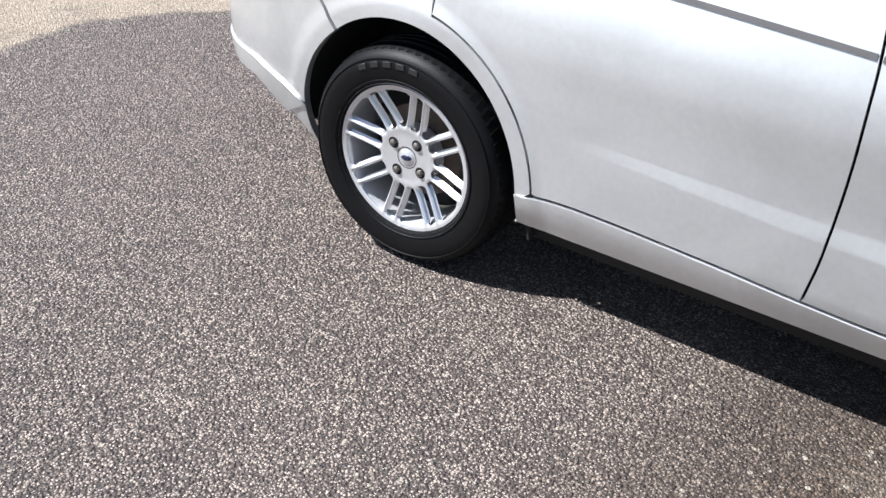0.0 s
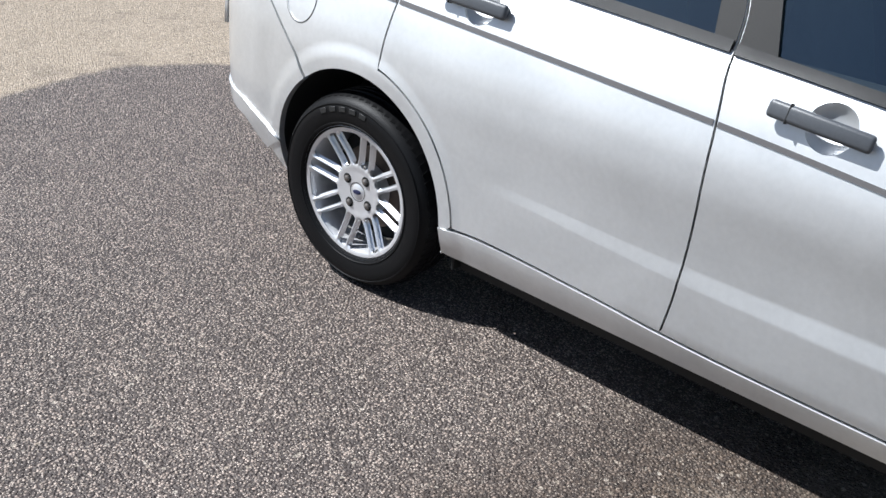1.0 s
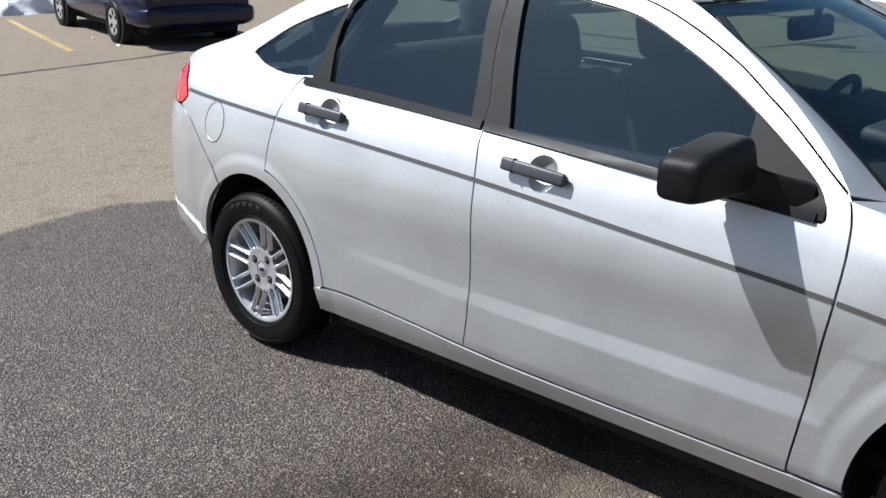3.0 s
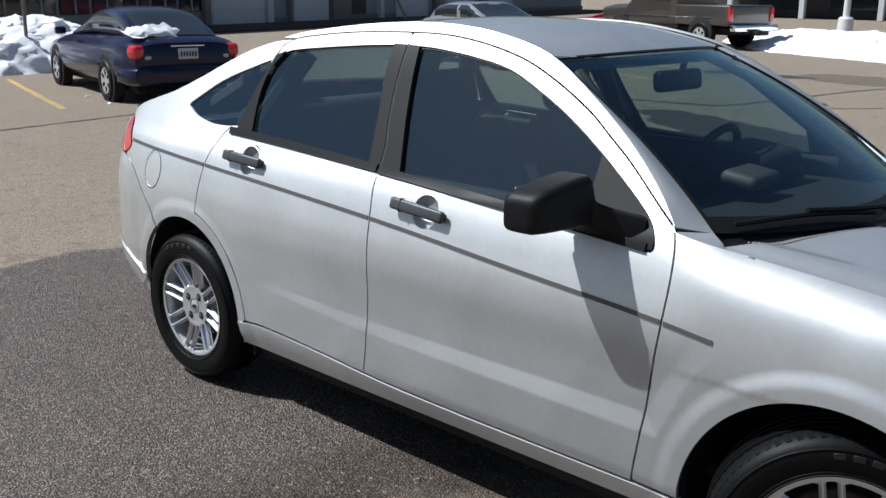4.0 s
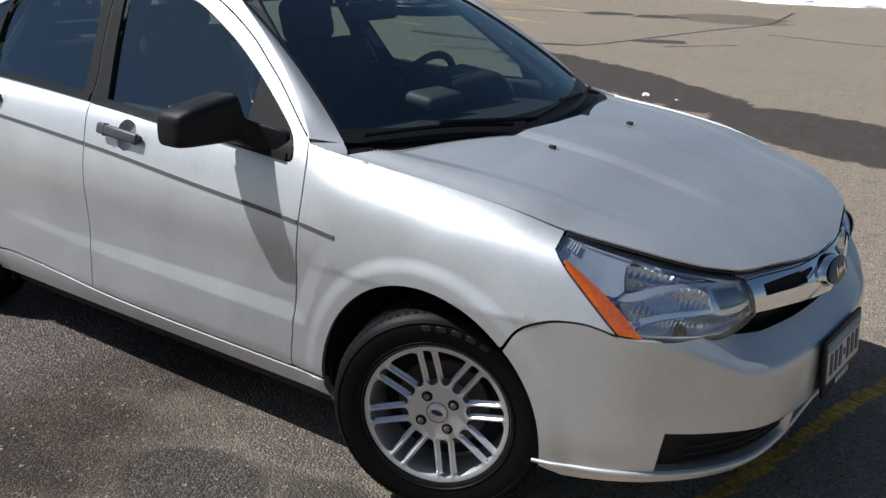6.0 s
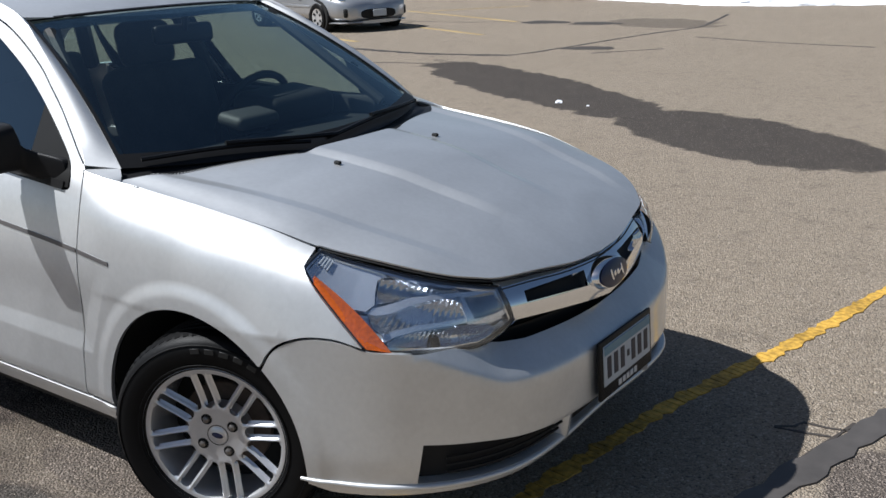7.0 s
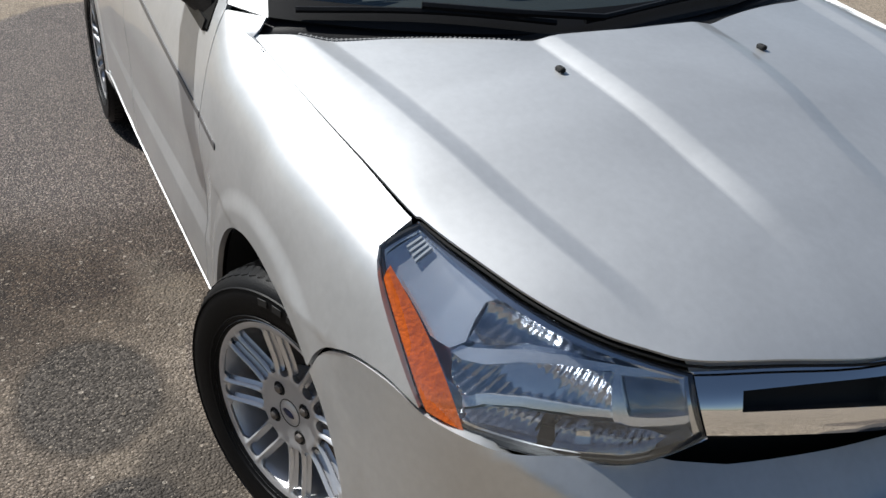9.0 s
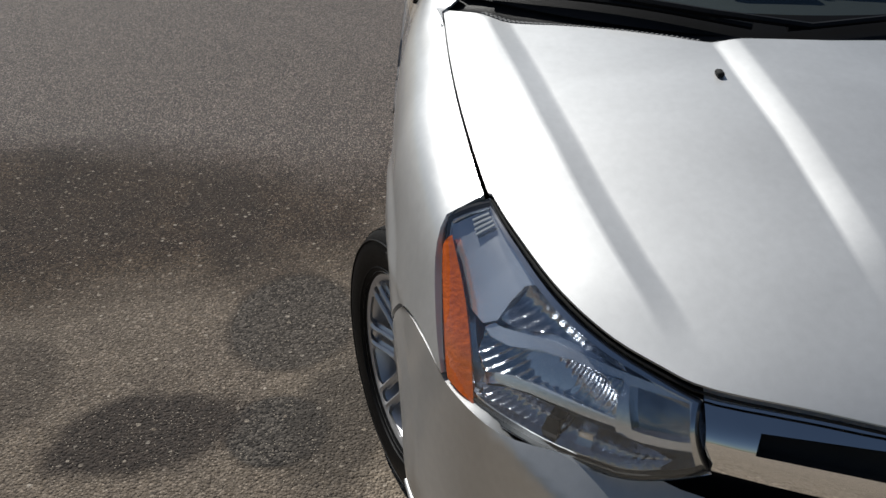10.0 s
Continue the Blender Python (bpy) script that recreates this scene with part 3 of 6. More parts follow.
# fuel flap on the near side
t = np.linspace(0, 2 * math.pi, 40, endpoint=False)
ring = np.stack([-0.262 + 0.066 * np.cos(t), 0.838 + 0.075 * np.sin(t)], 1)
ring_in = np.stack([-0.262 + 0.062 * np.cos(t), 0.838 + 0.071 * np.sin(t)], 1)
patch("fuel_flap", ring, side(-1), PAINT, car, 0.02, [ring_in], lip=0.002, raise_by=0.0015)
patch("fuel_flap_joint", np.stack([-0.262 + 0.0685 * np.cos(t), 0.838 + 0.0775 * np.sin(t)], 1), side(-1), DARK, car, 0.02, [ring], lip=0.0, raise_by=0.001)

# roof, screens, boot
SCREEN_TOP = lambda u: np.stack([1.652 - 0.118 * u * u, 0.515 * u, 1.389 - 0.017 * u * u], -1)
SCREEN_LOW = lambda u: np.stack([2.40 - 0.207 * u * u, 0.693 * u, 0.950 + 0.029 * u * u], -1)


def screen_fn(u, v):
    a, b = SCREEN_TOP(u), SCREEN_LOW(u)
    bulge = 0.030 * 4 * v * (1 - v)
    return a + (b - a) * v[:, None] + np.stack([0.5 * bulge, 0 * v, 0.85 * bulge], 1)


def roof_fn(u, v):
    xf, xr = 1.652 - 0.118 * u * u, 0.30 + 0.06 * u * u
    x = xf + (xr - xf) * v
    zr = DITCH_Z(x)
    w = side_w(x, zr)
    return np.stack([x, u * w, zr + 0.025 * (1 - u * u) - 0.011], 1)


def rear_screen_fn(u, v):
    a = np.stack([0.30 + 0.06 * u * u, 0.50 * u, 1.425 - 0.045 * u * u], -1)
    b = np.stack([-0.36 + 0.12 * u * u, 0.62 * u, 1.115 - 0.0 * u], -1)
    bulge = 0.03 * 4 * v * (1 - v)
    return a + (b - a) * v[:, None] + np.stack([-0.4 * bulge, 0 * v, 0.9 * bulge], 1)


def quad(u0, u1, v0, v1, step):
    return straight([(u0, v0), (u1, v0), (u1, v1), (u0, v1), (u0, v0)], step)[:-1]


DITCH3 = DITCH[DITCH[:, 0] >= 1.58]
DITCH3 = np.stack([DITCH3[:, 0], side_w(DITCH3[:, 0], DITCH3[:, 1]), DITCH3[:, 1]], 1)


def pillar_fn(s):
    d = np.concatenate([[0], np.cumsum(np.linalg.norm(np.diff(DITCH3, axis=0), axis=1))])
    d /= d[-1]

    def fn(t, v):
        t = np.clip(t, 0, 1)
        a = np.stack([np.interp(t, d, DITCH3[:, k]) for k in range(3)], 1)
        b = screen_fn(np.full(len(t), 1.0), t)
        p = a + (b - a) * v[:, None]
        rise = 0.005 * np.sin(np.pi * v) * (1 - smooth(0.82, 1.0, t)) * smooth(0.0, 0.2, t)
        p += rise[:, None] * np.array((0.3, 0.4, 0.86))
        p[:, 1] *= s
        return p
    return fn


for s in (-1, 1):
    patch("screen_pillar", quad(0, 1, 0, 1, 0.04), pillar_fn(s), PAINT, car, 0.06, lip=0.006, out=(0.4, s * 0.6, 0.6))
for s in (-1, 1):
    B3, C3 = np.array((2.194, 0.697, 0.981)), np.array((2.238, 0.7265, 0.9640))

    def cowl(u, v):
        x = 2.116 + 0.209 * u
        z = EDGE_Z(x) - 0.003
        a = np.stack([x, side_w(x, z), z], 1)
        b = B3 + (C3 - B3) * np.clip(u / 0.583, 0, 1)[:, None]
        c = np.stack([x, EDGE_W(x) + 0.0065, z - 0.002], 1)
        b = np.where((u > 0.583)[:, None], c, b)
        p = a + (b - a) * v[:, None]
        p[:, 1] *= s
        return p
    patch("cowl_corner", quad(0.0, 1.0, 0.0, 1.0, 0.1), cowl, PAINT, car, 0.1, lip=0.006, out=(0, 0, 1))
patch("roof", quad(-0.99, 0.99, 0.0, 1.0, 0.05), roof_fn, PAINT, car, 0.05, lip=0.02, out=(0, 0, 1))
edge = quad(-1, 1, 0.0, 1.0, 0.05)
patch("windscreen", edge, screen_fn, SCREEN, car, 0.06, lip=0, out=(0.5, 0, 1), raise_by=-0.004).visible_shadow = False
patch("screen_surround", edge, screen_fn, TRIM, car, 0.06, [quad(-0.985, 0.985, 0.012, 0.93, 0.05)], lip=0.006, out=(0.5, 0, 1), raise_by=0.002)
patch("sun_strip", quad(-0.97, 0.97, 0.02, 0.10, 0.05), screen_fn, glass("strip_tint", (0.10, 0.14, 0.18)), car, 0.06, lip=0, out=(0.5, 0, 1), raise_by=-0.006).visible_shadow = False
patch("rear_screen", quad(-1, 1, 0, 1, 0.06), rear_screen_fn, GLASS, car, 0.08, lip=0, out=(-0.5, 0, 1)).visible_shadow = False
DECK = crv((-0.83, 0.972), (-0.80, 0.985), (-0.64, 1.036), (-0.56, 1.071), (-0.42, 1.109), (-0.3, 1.140))


def boot_fn(x, u):
    z = DECK(x)
    return np.stack([x, u * side_w(x, z) * 0.993, z - 0.004 + 0.02 * (1 - u * u)], 1)


def tail_face_fn(u, z):
    x = np.full(len(u), -0.80)
    return np.stack([x - 0.055 * (1 - u * u) - 0.10 * (0.985 - z), u * side_w(x, z), z], 1)


boot = patch("boot_lid", quad(-0.80, -0.34, -1.0, 1.0, 0.08), boot_fn, PAINT, car, 0.09, out=(0, 0, 1))
patch("boot_rear_face", quad(-0.99, 0.99, 0.60, 0.984, 0.06), tail_face_fn, PAINT, boot, 0.08, out=(-1, 0, 0))

# bonnet
HOOD_C = crv((2.0, 1.022), (2.25, 0.999), (2.4, 0.985), (2.56, 0.969), (2.77, 0.936), (2.93, 0.893), (3.1, 0.849), (3.22, 0.808), (3.31, 0.768), (3.36, 0.738), (3.42, 0.69))
HOOD_REAR = crv((0.0, 2.480), (0.15, 2.472), (0.215, 2.468), (0.30, 2.432), (0.39, 2.395), (0.5, 2.360), (0.6, 2.335), (0.66, 2.292), (0.735, 2.230))
CREASE_Y = crv((2.38, 0.226), (2.47, 0.222), (2.60, 0.215), (2.74, 0.202), (2.85, 0.187), (2.95, 0.174), (3.1, 0.158), (3.4, 0.12))
CREASE_OUT = crv((2.2, 0.648), (2.33, 0.628), (2.54, 0.594), (2.74, 0.561), (2.883, 0.529), (3.0, 0.500), (3.083, 0.478), (3.2, 0.440), (3.4, 0.39))


CROWN = crv((2.2, 0.050), (2.56, 0.063), (2.77, 0.065), (2.93, 0.066), (3.05, 0.068), (3.4, 0.067))


def hood_z(x, y):
    a = np.abs(y)
    z = HOOD_C(x) - CROWN(x) * y * y
    c, d = CREASE_Y(x), CREASE_OUT(x)
    z = z + 0.0095 * (1 - smooth(2.95, 3.22, x)) * (1 - np.clip((a - c + 0.052) / 0.052, 0, 1) ** 1.25)
    z = z + 0.007 * (1 - smooth(3.10, 3.26, x)) * (np.clip((a - d + 0.022) / 0.044, 0, 1) ** 1.1 - smooth(d + 0.03, 0.74, a))
    return z - 0.012 - 0.004 * smooth(0.64, 0.73, a)


hood_fn = lambda x, y: np.stack([x, y, hood_z(x, y)], 1)
front = flow([(2.923, 0.6685), (3.001, 0.6422), (3.1212, 0.590), (3.2015, 0.530), (3.2535, 0.4645), (3.2865, 0.406), (3.318, 0.28), (3.348, 0.14), (3.358, 0.0)])
rear = np.stack([HOOD_REAR(np.linspace(0.730, 0, 40)), np.linspace(0.730, 0, 40)], 1)
half = np.vstack([rear[::-1], level(EDGE_W, 2.245, 2.92, 0.0033), front])
outline = np.vstack([half[:-1], np.stack([half[::-1][:, 0], -half[::-1][:, 1]], 1)[:-1]])
grid_x = np.linspace(2.27, 3.3, 72)
lines = [np.stack([grid_x, e * (f(grid_x) + o)], 1) for e in (-1, 1) for f, os in ((CREASE_Y, (-0.065, -0.052, -0.042, -0.03, -0.016, -0.006, 0.0, 0.005)), (CREASE_OUT, (-0.03, -0.02, -0.01, 0.0, 0.012, 0.024, 0.035))) for o in os]
lines = np.vstack(lines)
lines = lines[np.abs(lines[:, 1]) > 0.02]
bonnet = patch("bonnet", outline, hood_fn, PAINT, car, 0.022, extra=lines, lip=0.005, out=(0, 0, 1))
for y in (-0.245, 0.245):
    nb = block((0.024, 0.015, 0.012), 0.005, 3, taper=lambda x, yy, z: (x, yy * (1.0 - 6 * max(0, x)), z * (1 - 10 * max(0.0, x)) ))
    bmesh.ops.transform(nb, matrix=Matrix.Translation((2.614, y, float(hood_z(np.array([2.614]), np.array([y]))[0]) + 0.005)), verts=nb.verts)
    part("washer_jet", nb, DARK, bonnet)

gap = np.vstack([front[::2], front[::-2] * (1, -1)])
part("bonnet_seal", tube([(x + 0.002, y, float(hood_z(np.array([x]), np.array([y]))[0]) - 0.010) for x, y in gap], 0.0022, 6), DARK, bonnet)

# scuttle and wipers
def scuttle_fn(u, v):
    low = SCREEN_LOW(u) + np.array((-0.03, 0, 0.012))
    y = 0.73 * u
    x = HOOD_REAR(np.abs(y)) - 0.003
    return low + (np.stack([x, y, hood_z(x, y) - 0.002], -1) - low) * v[:, None] - np.stack([0 * u, 0 * u, 0.016 * np.sin(np.pi * v)], 1)


VENT = material("grey_vent_mesh", (0.20, 0.20, 0.20), 0.6)
scuttle = patch("scuttle_panel", quad(-1, 1, 0, 1, 0.05), scuttle_fn, PLASTIC, car, 0.05, lip=0, out=(0, 0, 1))
for i in range(46):
    u = -0.90 + 0.0125 * i
    for k in range(3):
        p = scuttle_fn(np.array([u + 0.006 * (k % 2)]), np.array([0.72 + 0.115 * k]))[0]
        part("vent_cell", block((0.006, 0.006, 0.005), 0.001, 1, m=pose(*(p + (0, 0, 0.002)), 0, 0, 40)), VENT, scuttle)
for a, b, arm_from in ((-0.93, -0.18, -0.02), (-0.08, 0.80, 0.88)):
    us = np.linspace(a, b, 14)
    pts = screen_fn(us, np.full(14, 0.985) - 0.03 * np.sin(np.linspace(0, 3.14, 14))) + (0.008, 0, 0.016)
    blade = part("wiper_blade", tube(pts, 0.007, 6), PLASTIC, car)
    e = scuttle_fn(np.array([arm_from]), np.array([0.35]))[0] + (0, 0, 0.03)
    mid = (pts[6] + e) / 2 + (0.02, 0, 0.008)
    part("wiper_arm", tube([e, mid, pts[6] + (0.0, 0, 0.012)], 0.008, 6), PLASTIC, blade)

# front bumper
NOSE = [(2.80, -0.8285), (2.95, -0.7975), (3.07, -0.7595), (3.18, -0.703), (3.278, -0.612), (3.360, -0.480), (3.402, -0.32), (3.420, -0.16), (3.426, 0.0)]
NOSE = flow(NOSE + [(x, -y) for x, y in NOSE[-2::-1]], 0.03)
NOSE_S = np.concatenate([[0], np.cumsum(np.linalg.norm(np.diff(NOSE, axis=0), axis=1))])
NOSE_MID = float(NOSE_S[-1]) / 2
NOSE_IN = crv((0.18, 0.09), (0.21, 0.05), (0.235, 0.022), (0.26, 0.010), (0.285, 0.006), (0.36, 0.0), (0.7, 0.0))
LIP_BACK = crv((0.0, 0.045), (0.1, 0.040), (0.3, 0.020), (0.5, 0.0), (0.9, 0.0))
SHELF = crv((0.0, 0.500), (0.35, 0.508), (0.48, 0.520), (0.57, 0.564), (0.66, 0.622), (0.75, 0.68), (0.85, 0.75))

NOSE_X = np.poly1d(np.polyfit((NOSE_S - NOSE_MID) / NOSE_MID, NOSE[:, 0], 12))
NOSE_Y = np.poly1d(np.polyfit((NOSE_S - NOSE_MID) / NOSE_MID, NOSE[:, 1], 13))


def nose_fn(sx, z):
    q = (sx - NOSE_MID) / NOSE_MID
    x, y = NOSE_X(q), NOSE_Y(q)
    tx, ty = NOSE_X.deriv()(q), NOSE_Y.deriv()(q)
    ln = np.hypot(tx, ty)
    nx, ny = -ty / ln, tx / ln
    d = NOSE_IN(z) + LIP_BACK(np.abs(y)) * smooth(0.36, 0.27, z) + 1.2 * 0.005 * np.log1p(np.exp(np.clip((z - SHELF(np.abs(y))) / 0.005, -30, 30))) - flare(x, z)
    return np.stack([x + nx * d, y + ny * d, z], 1)


def s_at_x(x):
    n = len(NOSE) // 2 + 1
    return np.interp(x, NOSE[:n, 0], NOSE_S[:n])


def s_at_y(y):
    return np.interp(y, NOSE[:, 1], NOSE_S)


def mirrored(P):
    return np.stack([2 * NOSE_MID - P[::-1][:, 0], P[::-1][:, 1]], 1)


seam = flow([(2.846, 0.563), (2.88, 0.616), (2.93, 0.644), (2.98, 0.657), (3.04, 0.658), (3.085, 0.648), (3.115, 0.637), (3.19, 0.630), (3.27, 0.622), (3.32, 0.608)])
arc = arch(1, -8, 44, 0.0, 16)
left = np.vstack([np.stack([s_at_x(arc[:, 0]), arc[:, 1]], 1), np.stack([s_at_x(seam[:, 0]), seam[:, 1]], 1), straight([(s_at_y(-0.50), 0.598), (s_at_y(-0.45), 0.587), (s_at_y(-0.36), 0.576), (s_at_y(-0.16), 0.568), (NOSE_MID, 0.564)], 0.04)])
bottom = straight([(float(2 * NOSE_MID - s_at_x(2.945)), 0.229), (float(s_at_y(0.66)), 0.246), (float(s_at_y(0.45)), 0.250), (float(s_at_y(-0.45)), 0.250), (float(s_at_y(-0.66)), 0.246), (float(s_at_x(2.945)), 0.229)], 0.05)
outline = np.vstack([left[:-1], mirrored(left), bottom[1:-1]])
GRILLE_TOP = crv((0.0, 0.352), (0.15, 0.350), (0.3, 0.350), (0.43, 0.357), (0.56, 0.376), (0.672, 0.389))
ys = np.linspace(-0.670, 0.670, 50)
hole = np.vstack([np.stack([s_at_y(ys), GRILLE_TOP(np.abs(ys))], 1), np.stack([s_at_y(ys[::-1] * 1.018), np.full(50, 0.280)], 1)])
net = np.vstack([np.stack([s_at_y(np.linspace(-0.70, 0.70, 70)), SHELF(np.abs(np.linspace(-0.70, 0.70, 70))) + k], 1) for k in (-0.012, -0.005, 0.0, 0.005, 0.012)])
bumper = patch("front_bumper", outline, nose_fn, PAINT_DULL, car, 0.024, [hole], lip=0.03, out=(1, 0, 0), extra=net)
lip_s = np.linspace(float(s_at_x(2.925)), float(2 * NOSE_MID - s_at_x(2.925)), 80)
part("chin_lip", tube(nose_fn(lip_s, np.full(80, 0.270)), lambda t: 0.009 - 0.004 * abs(2 * t - 1) ** 8, 10), PAINT_DULL, bumper, "bright painted lip along the bumper foot")
back = quad(float(s_at_y(-0.695)), float(s_at_y(0.695)), 0.262, 0.41, 0.05)
patch("lower_grille", back, nose_fn, DARK, bumper, 0.06, lip=0, out=(1, 0, 0), raise_by=-0.028, label="black mesh air intake")
for yy in (-0.245, 0.245):
    q = nose_fn(np.array([float(s_at_y(yy))]), np.array([0.318]))[0]
    part("intake_strut", block((0.05, 0.050, 0.090), 0.008, 2, m=pose(q[0] - 0.03, q[1], q[2], 0, 8, 18 * (-1 if yy > 0 else 1))), PAINT_DULL, bumper)
for k in range(3):
    zz = 0.300 + 0.020 * k
    part("intake_bar", tube(nose_fn(s_at_y(np.linspace(-0.62, 0.62, 24)), np.full(24, zz)) + (-0.018, 0, 0), 0.004, 5), DARK, bumper)

# upper grille: dark mouth, chrome bar, badge
GB = crv((0.0, 3.374), (0.1, 3.369), (0.2, 3.352), (0.3, 3.327), (0.41, 3.292))
BAR_T = crv((0.0, 0.722), (0.2, 0.730), (0.41, 0.742))
BAR_B = crv((0.0, 0.605), (0.12, 0.618), (0.25, 0.630), (0.40, 0.640))


def bar_fn(y, v):
    a = np.abs(y)
    z = BAR_B(a) + (BAR_T(a) - BAR_B(a)) * v
    return np.stack([GB(a) - 0.006 + 0.022 * np.sin(np.pi * np.clip(v, -0.2, 1.2)) + 0.018 - 0.054 * v, y, z], 1)


grille = patch("chrome_grille_bar", quad(-0.405, 0.405, 0, 1, 0.04), bar_fn, CHROME, car, 0.045,
               [np.array([(0.345, 0.40), (0.338, 0.66), (0.10, 0.74), (0.115, 0.40)])[::1], np.array([(-0.345, 0.40), (-0.338, 0.66), (-0.10, 0.74), (-0.115, 0.40)])[::-1]], lip=0.03, out=(1, 0, 0), label="chrome grille bar")
patch("grille_slot", quad(-0.36, 0.36, 0.3, 0.8, 0.1), bar_fn, DARK, grille, 0.1, lip=0, out=(1, 0, 0), raise_by=-0.028)
patch("grille_mouth", quad(-0.52, 0.52, 0.50, 0.68, 0.05), lambda y, z: np.stack([3.300 - 0.45 * y * y, y, z], 1), DARK, car, 0.1, lip=0, out=(1, 0, 0))
for k in range(2):
    part("grille_bar", tube([(3.318 - 0.4 * y * y, y, 0.585 + 0.022 * k + 0.03 * abs(y)) for y in np.linspace(-0.45, 0.45, 16)], 0.006, 5), PLASTIC, car)
bm = lathe([(0.0, 0.012), (0.75, 0.010), (0.92, 0.004), (1.0, -0.012), (1.0, -0.03)], 48)
em = Matrix.Translation((3.390, 0, 0.668)) @ Euler((0, radians(-12), 0)).to_matrix().to_4x4() @ Matrix.Rotation(radians(-90), 4, "Z")
bmesh.ops.transform(bm, matrix=em @ Matrix.Diagonal((0.092, 1, 0.043, 1)), verts=bm.verts)
badge = part("badge", bm, CHROME, car, "blue oval badge with a chrome rim")
bm = lathe([(0.0, 0.017), (0.7, 0.0155), (0.88, 0.010)], 48)
bmesh.ops.transform(bm, matrix=em @ Matrix.Diagonal((0.092, 1, 0.043, 1)), verts=bm.verts)
part("badge_field", bm, BADGE, badge)
for dx, w, h in ((-0.034, 0.007, 0.036), (-0.020, 0.020, 0.006), (-0.008, 0.012, 0.016), (0.010, 0.012, 0.016), (0.028, 0.008, 0.032)):
    part("badge_bar", block((w, 0.003, h), 0.001, 1, m=em @ Matrix.Translation((dx, 0.0172, 0)) @ Matrix.Rotation(radians(12), 4, "Y")), CHROME, badge)

# number plate with its writing as bars
pm = Matrix.Translation((3.437, 0.003, 0.432)) @ Euler((0, radians(-3), 0)).to_matrix().to_4x4() @ Matrix.Rotation(radians(90), 4, "Z")
plate = part("number_plate", block((0.33, 0.012, 0.172), 0.006, 2, m=pm), PLASTIC, car, "number plate in a black dealer frame")
part("plate_face", block((0.296, 0.004, 0.118), 0.002, 1, m=pm @ Matrix.Translation((0, -0.007, 0.012))), WHITE, plate)
part("plate_band", block((0.290, 0.002, 0.026), 0.0008, 1, m=pm @ Matrix.Translation((0, -0.0096, 0.056))), material("plate_blue", (0.10, 0.22, 0.30), 0.4, 0, 0, 0.1, 60), plate)
for i in range(6):
    x = -0.118 + 0.041 * i + (0.028 if i > 2 else 0)
    part("plate_mark", block((0.024, 0.002, 0.062), 0.0008, 1, m=pm @ Matrix.Translation((x, -0.0096, 0.004))), INK, plate)
part("plate_mark", block((0.014, 0.002, 0.02), 0.0008, 1, m=pm @ Matrix.Translation((0.0, -0.0096, 0.004))), INK, plate)
for x in (-0.05, -0.025, 0.0, 0.025, 0.05):
    part("frame_mark", block((0.018, 0.002, 0.018), 0.0008, 1, m=pm @ Matrix.Translation((x, -0.0065, -0.066))), PALE, plate)

# rear bumper
TAIL = flow([(-0.14, -0.833), (-0.25, -0.826), (-0.45, -0.80), (-0.6, -0.765), (-0.74, -0.69), (-0.83, -0.58), (-0.89, -0.40), (-0.91, -0.2), (-0.915, 0.0), (-0.91, 0.2), (-0.89, 0.40), (-0.83, 0.58),
             (-0.74, 0.69), (-0.6, 0.765), (-0.45, 0.80), (-0.25, 0.826), (-0.14, 0.833)], 0.03)
TAIL_S = np.concatenate([[0], np.cumsum(np.linalg.norm(np.diff(TAIL, axis=0), axis=1))])
TAIL_MID = float(TAIL_S[-1]) / 2
TX = np.poly1d(np.polyfit((TAIL_S - TAIL_MID) / TAIL_MID, TAIL[:, 0], 12))
TY = np.poly1d(np.polyfit((TAIL_S - TAIL_MID) / TAIL_MID, TAIL[:, 1], 13))
TAIL_IN = crv((0.15, 0.08), (0.22, 0.055), (0.30, 0.03), (0.40, 0.008), (0.52, 0.0), (0.7, 0.002), (0.8, 0.012), (0.9, 0.04))


def tail_fn(sx, z):
    q = (sx - TAIL_MID) / TAIL_MID
    tx, ty = TX.deriv()(q), TY.deriv()(q)
    ln = np.hypot(tx, ty)
    d = TAIL_IN(z) - flare(TX(q), z)
    return np.stack([TX(q) + ty / ln * d, TY(q) - tx / ln * d, z], 1)


def t_at_x(x):
    n = len(TAIL) // 2 + 1
    return np.interp(-np.asarray(x), -TAIL[:n, 0], TAIL_S[:n])


arc = arch(0, 192, 127, 0.0, 18)
seam = flow([(-0.217, 0.609), (-0.269, 0.669), (-0.349, 0.742), (-0.444, 0.815), (-0.54, 0.855), (-0.66, 0.866), (-0.80, 0.872)])
left = np.vstack([np.stack([t_at_x(arc[:, 0]), arc[:, 1]], 1), np.stack([t_at_x(seam[:, 0]), seam[:, 1]], 1)])
right = np.stack([2 * TAIL_MID - left[::-1][:, 0], left[::-1][:, 1]], 1)
hem = [(t_at_x(-0.45), 0.31), (t_at_x(-0.57), 0.385), (TAIL_MID - 0.45, 0.41)]
hem = straight([(float(2 * TAIL_MID - a), b) for a, b in hem] + [(float(a), b) for a, b in hem[::-1]], 0.05)
rb = patch("rear_bumper", np.vstack([left, right, hem]), tail_fn, PAINT_DULL, car, 0.03, lip=0.02, out=(-1, 0, 0))
low = np.vstack([straight([(t_at_x(-0.345), 0.36), (t_at_x(-0.57), 0.435), (TAIL_MID, 0.46), (2 * TAIL_MID - t_at_x(-0.57), 0.435), (2 * TAIL_MID - t_at_x(-0.345), 0.36)], 0.04),
                 hem + (0, -0.012)])
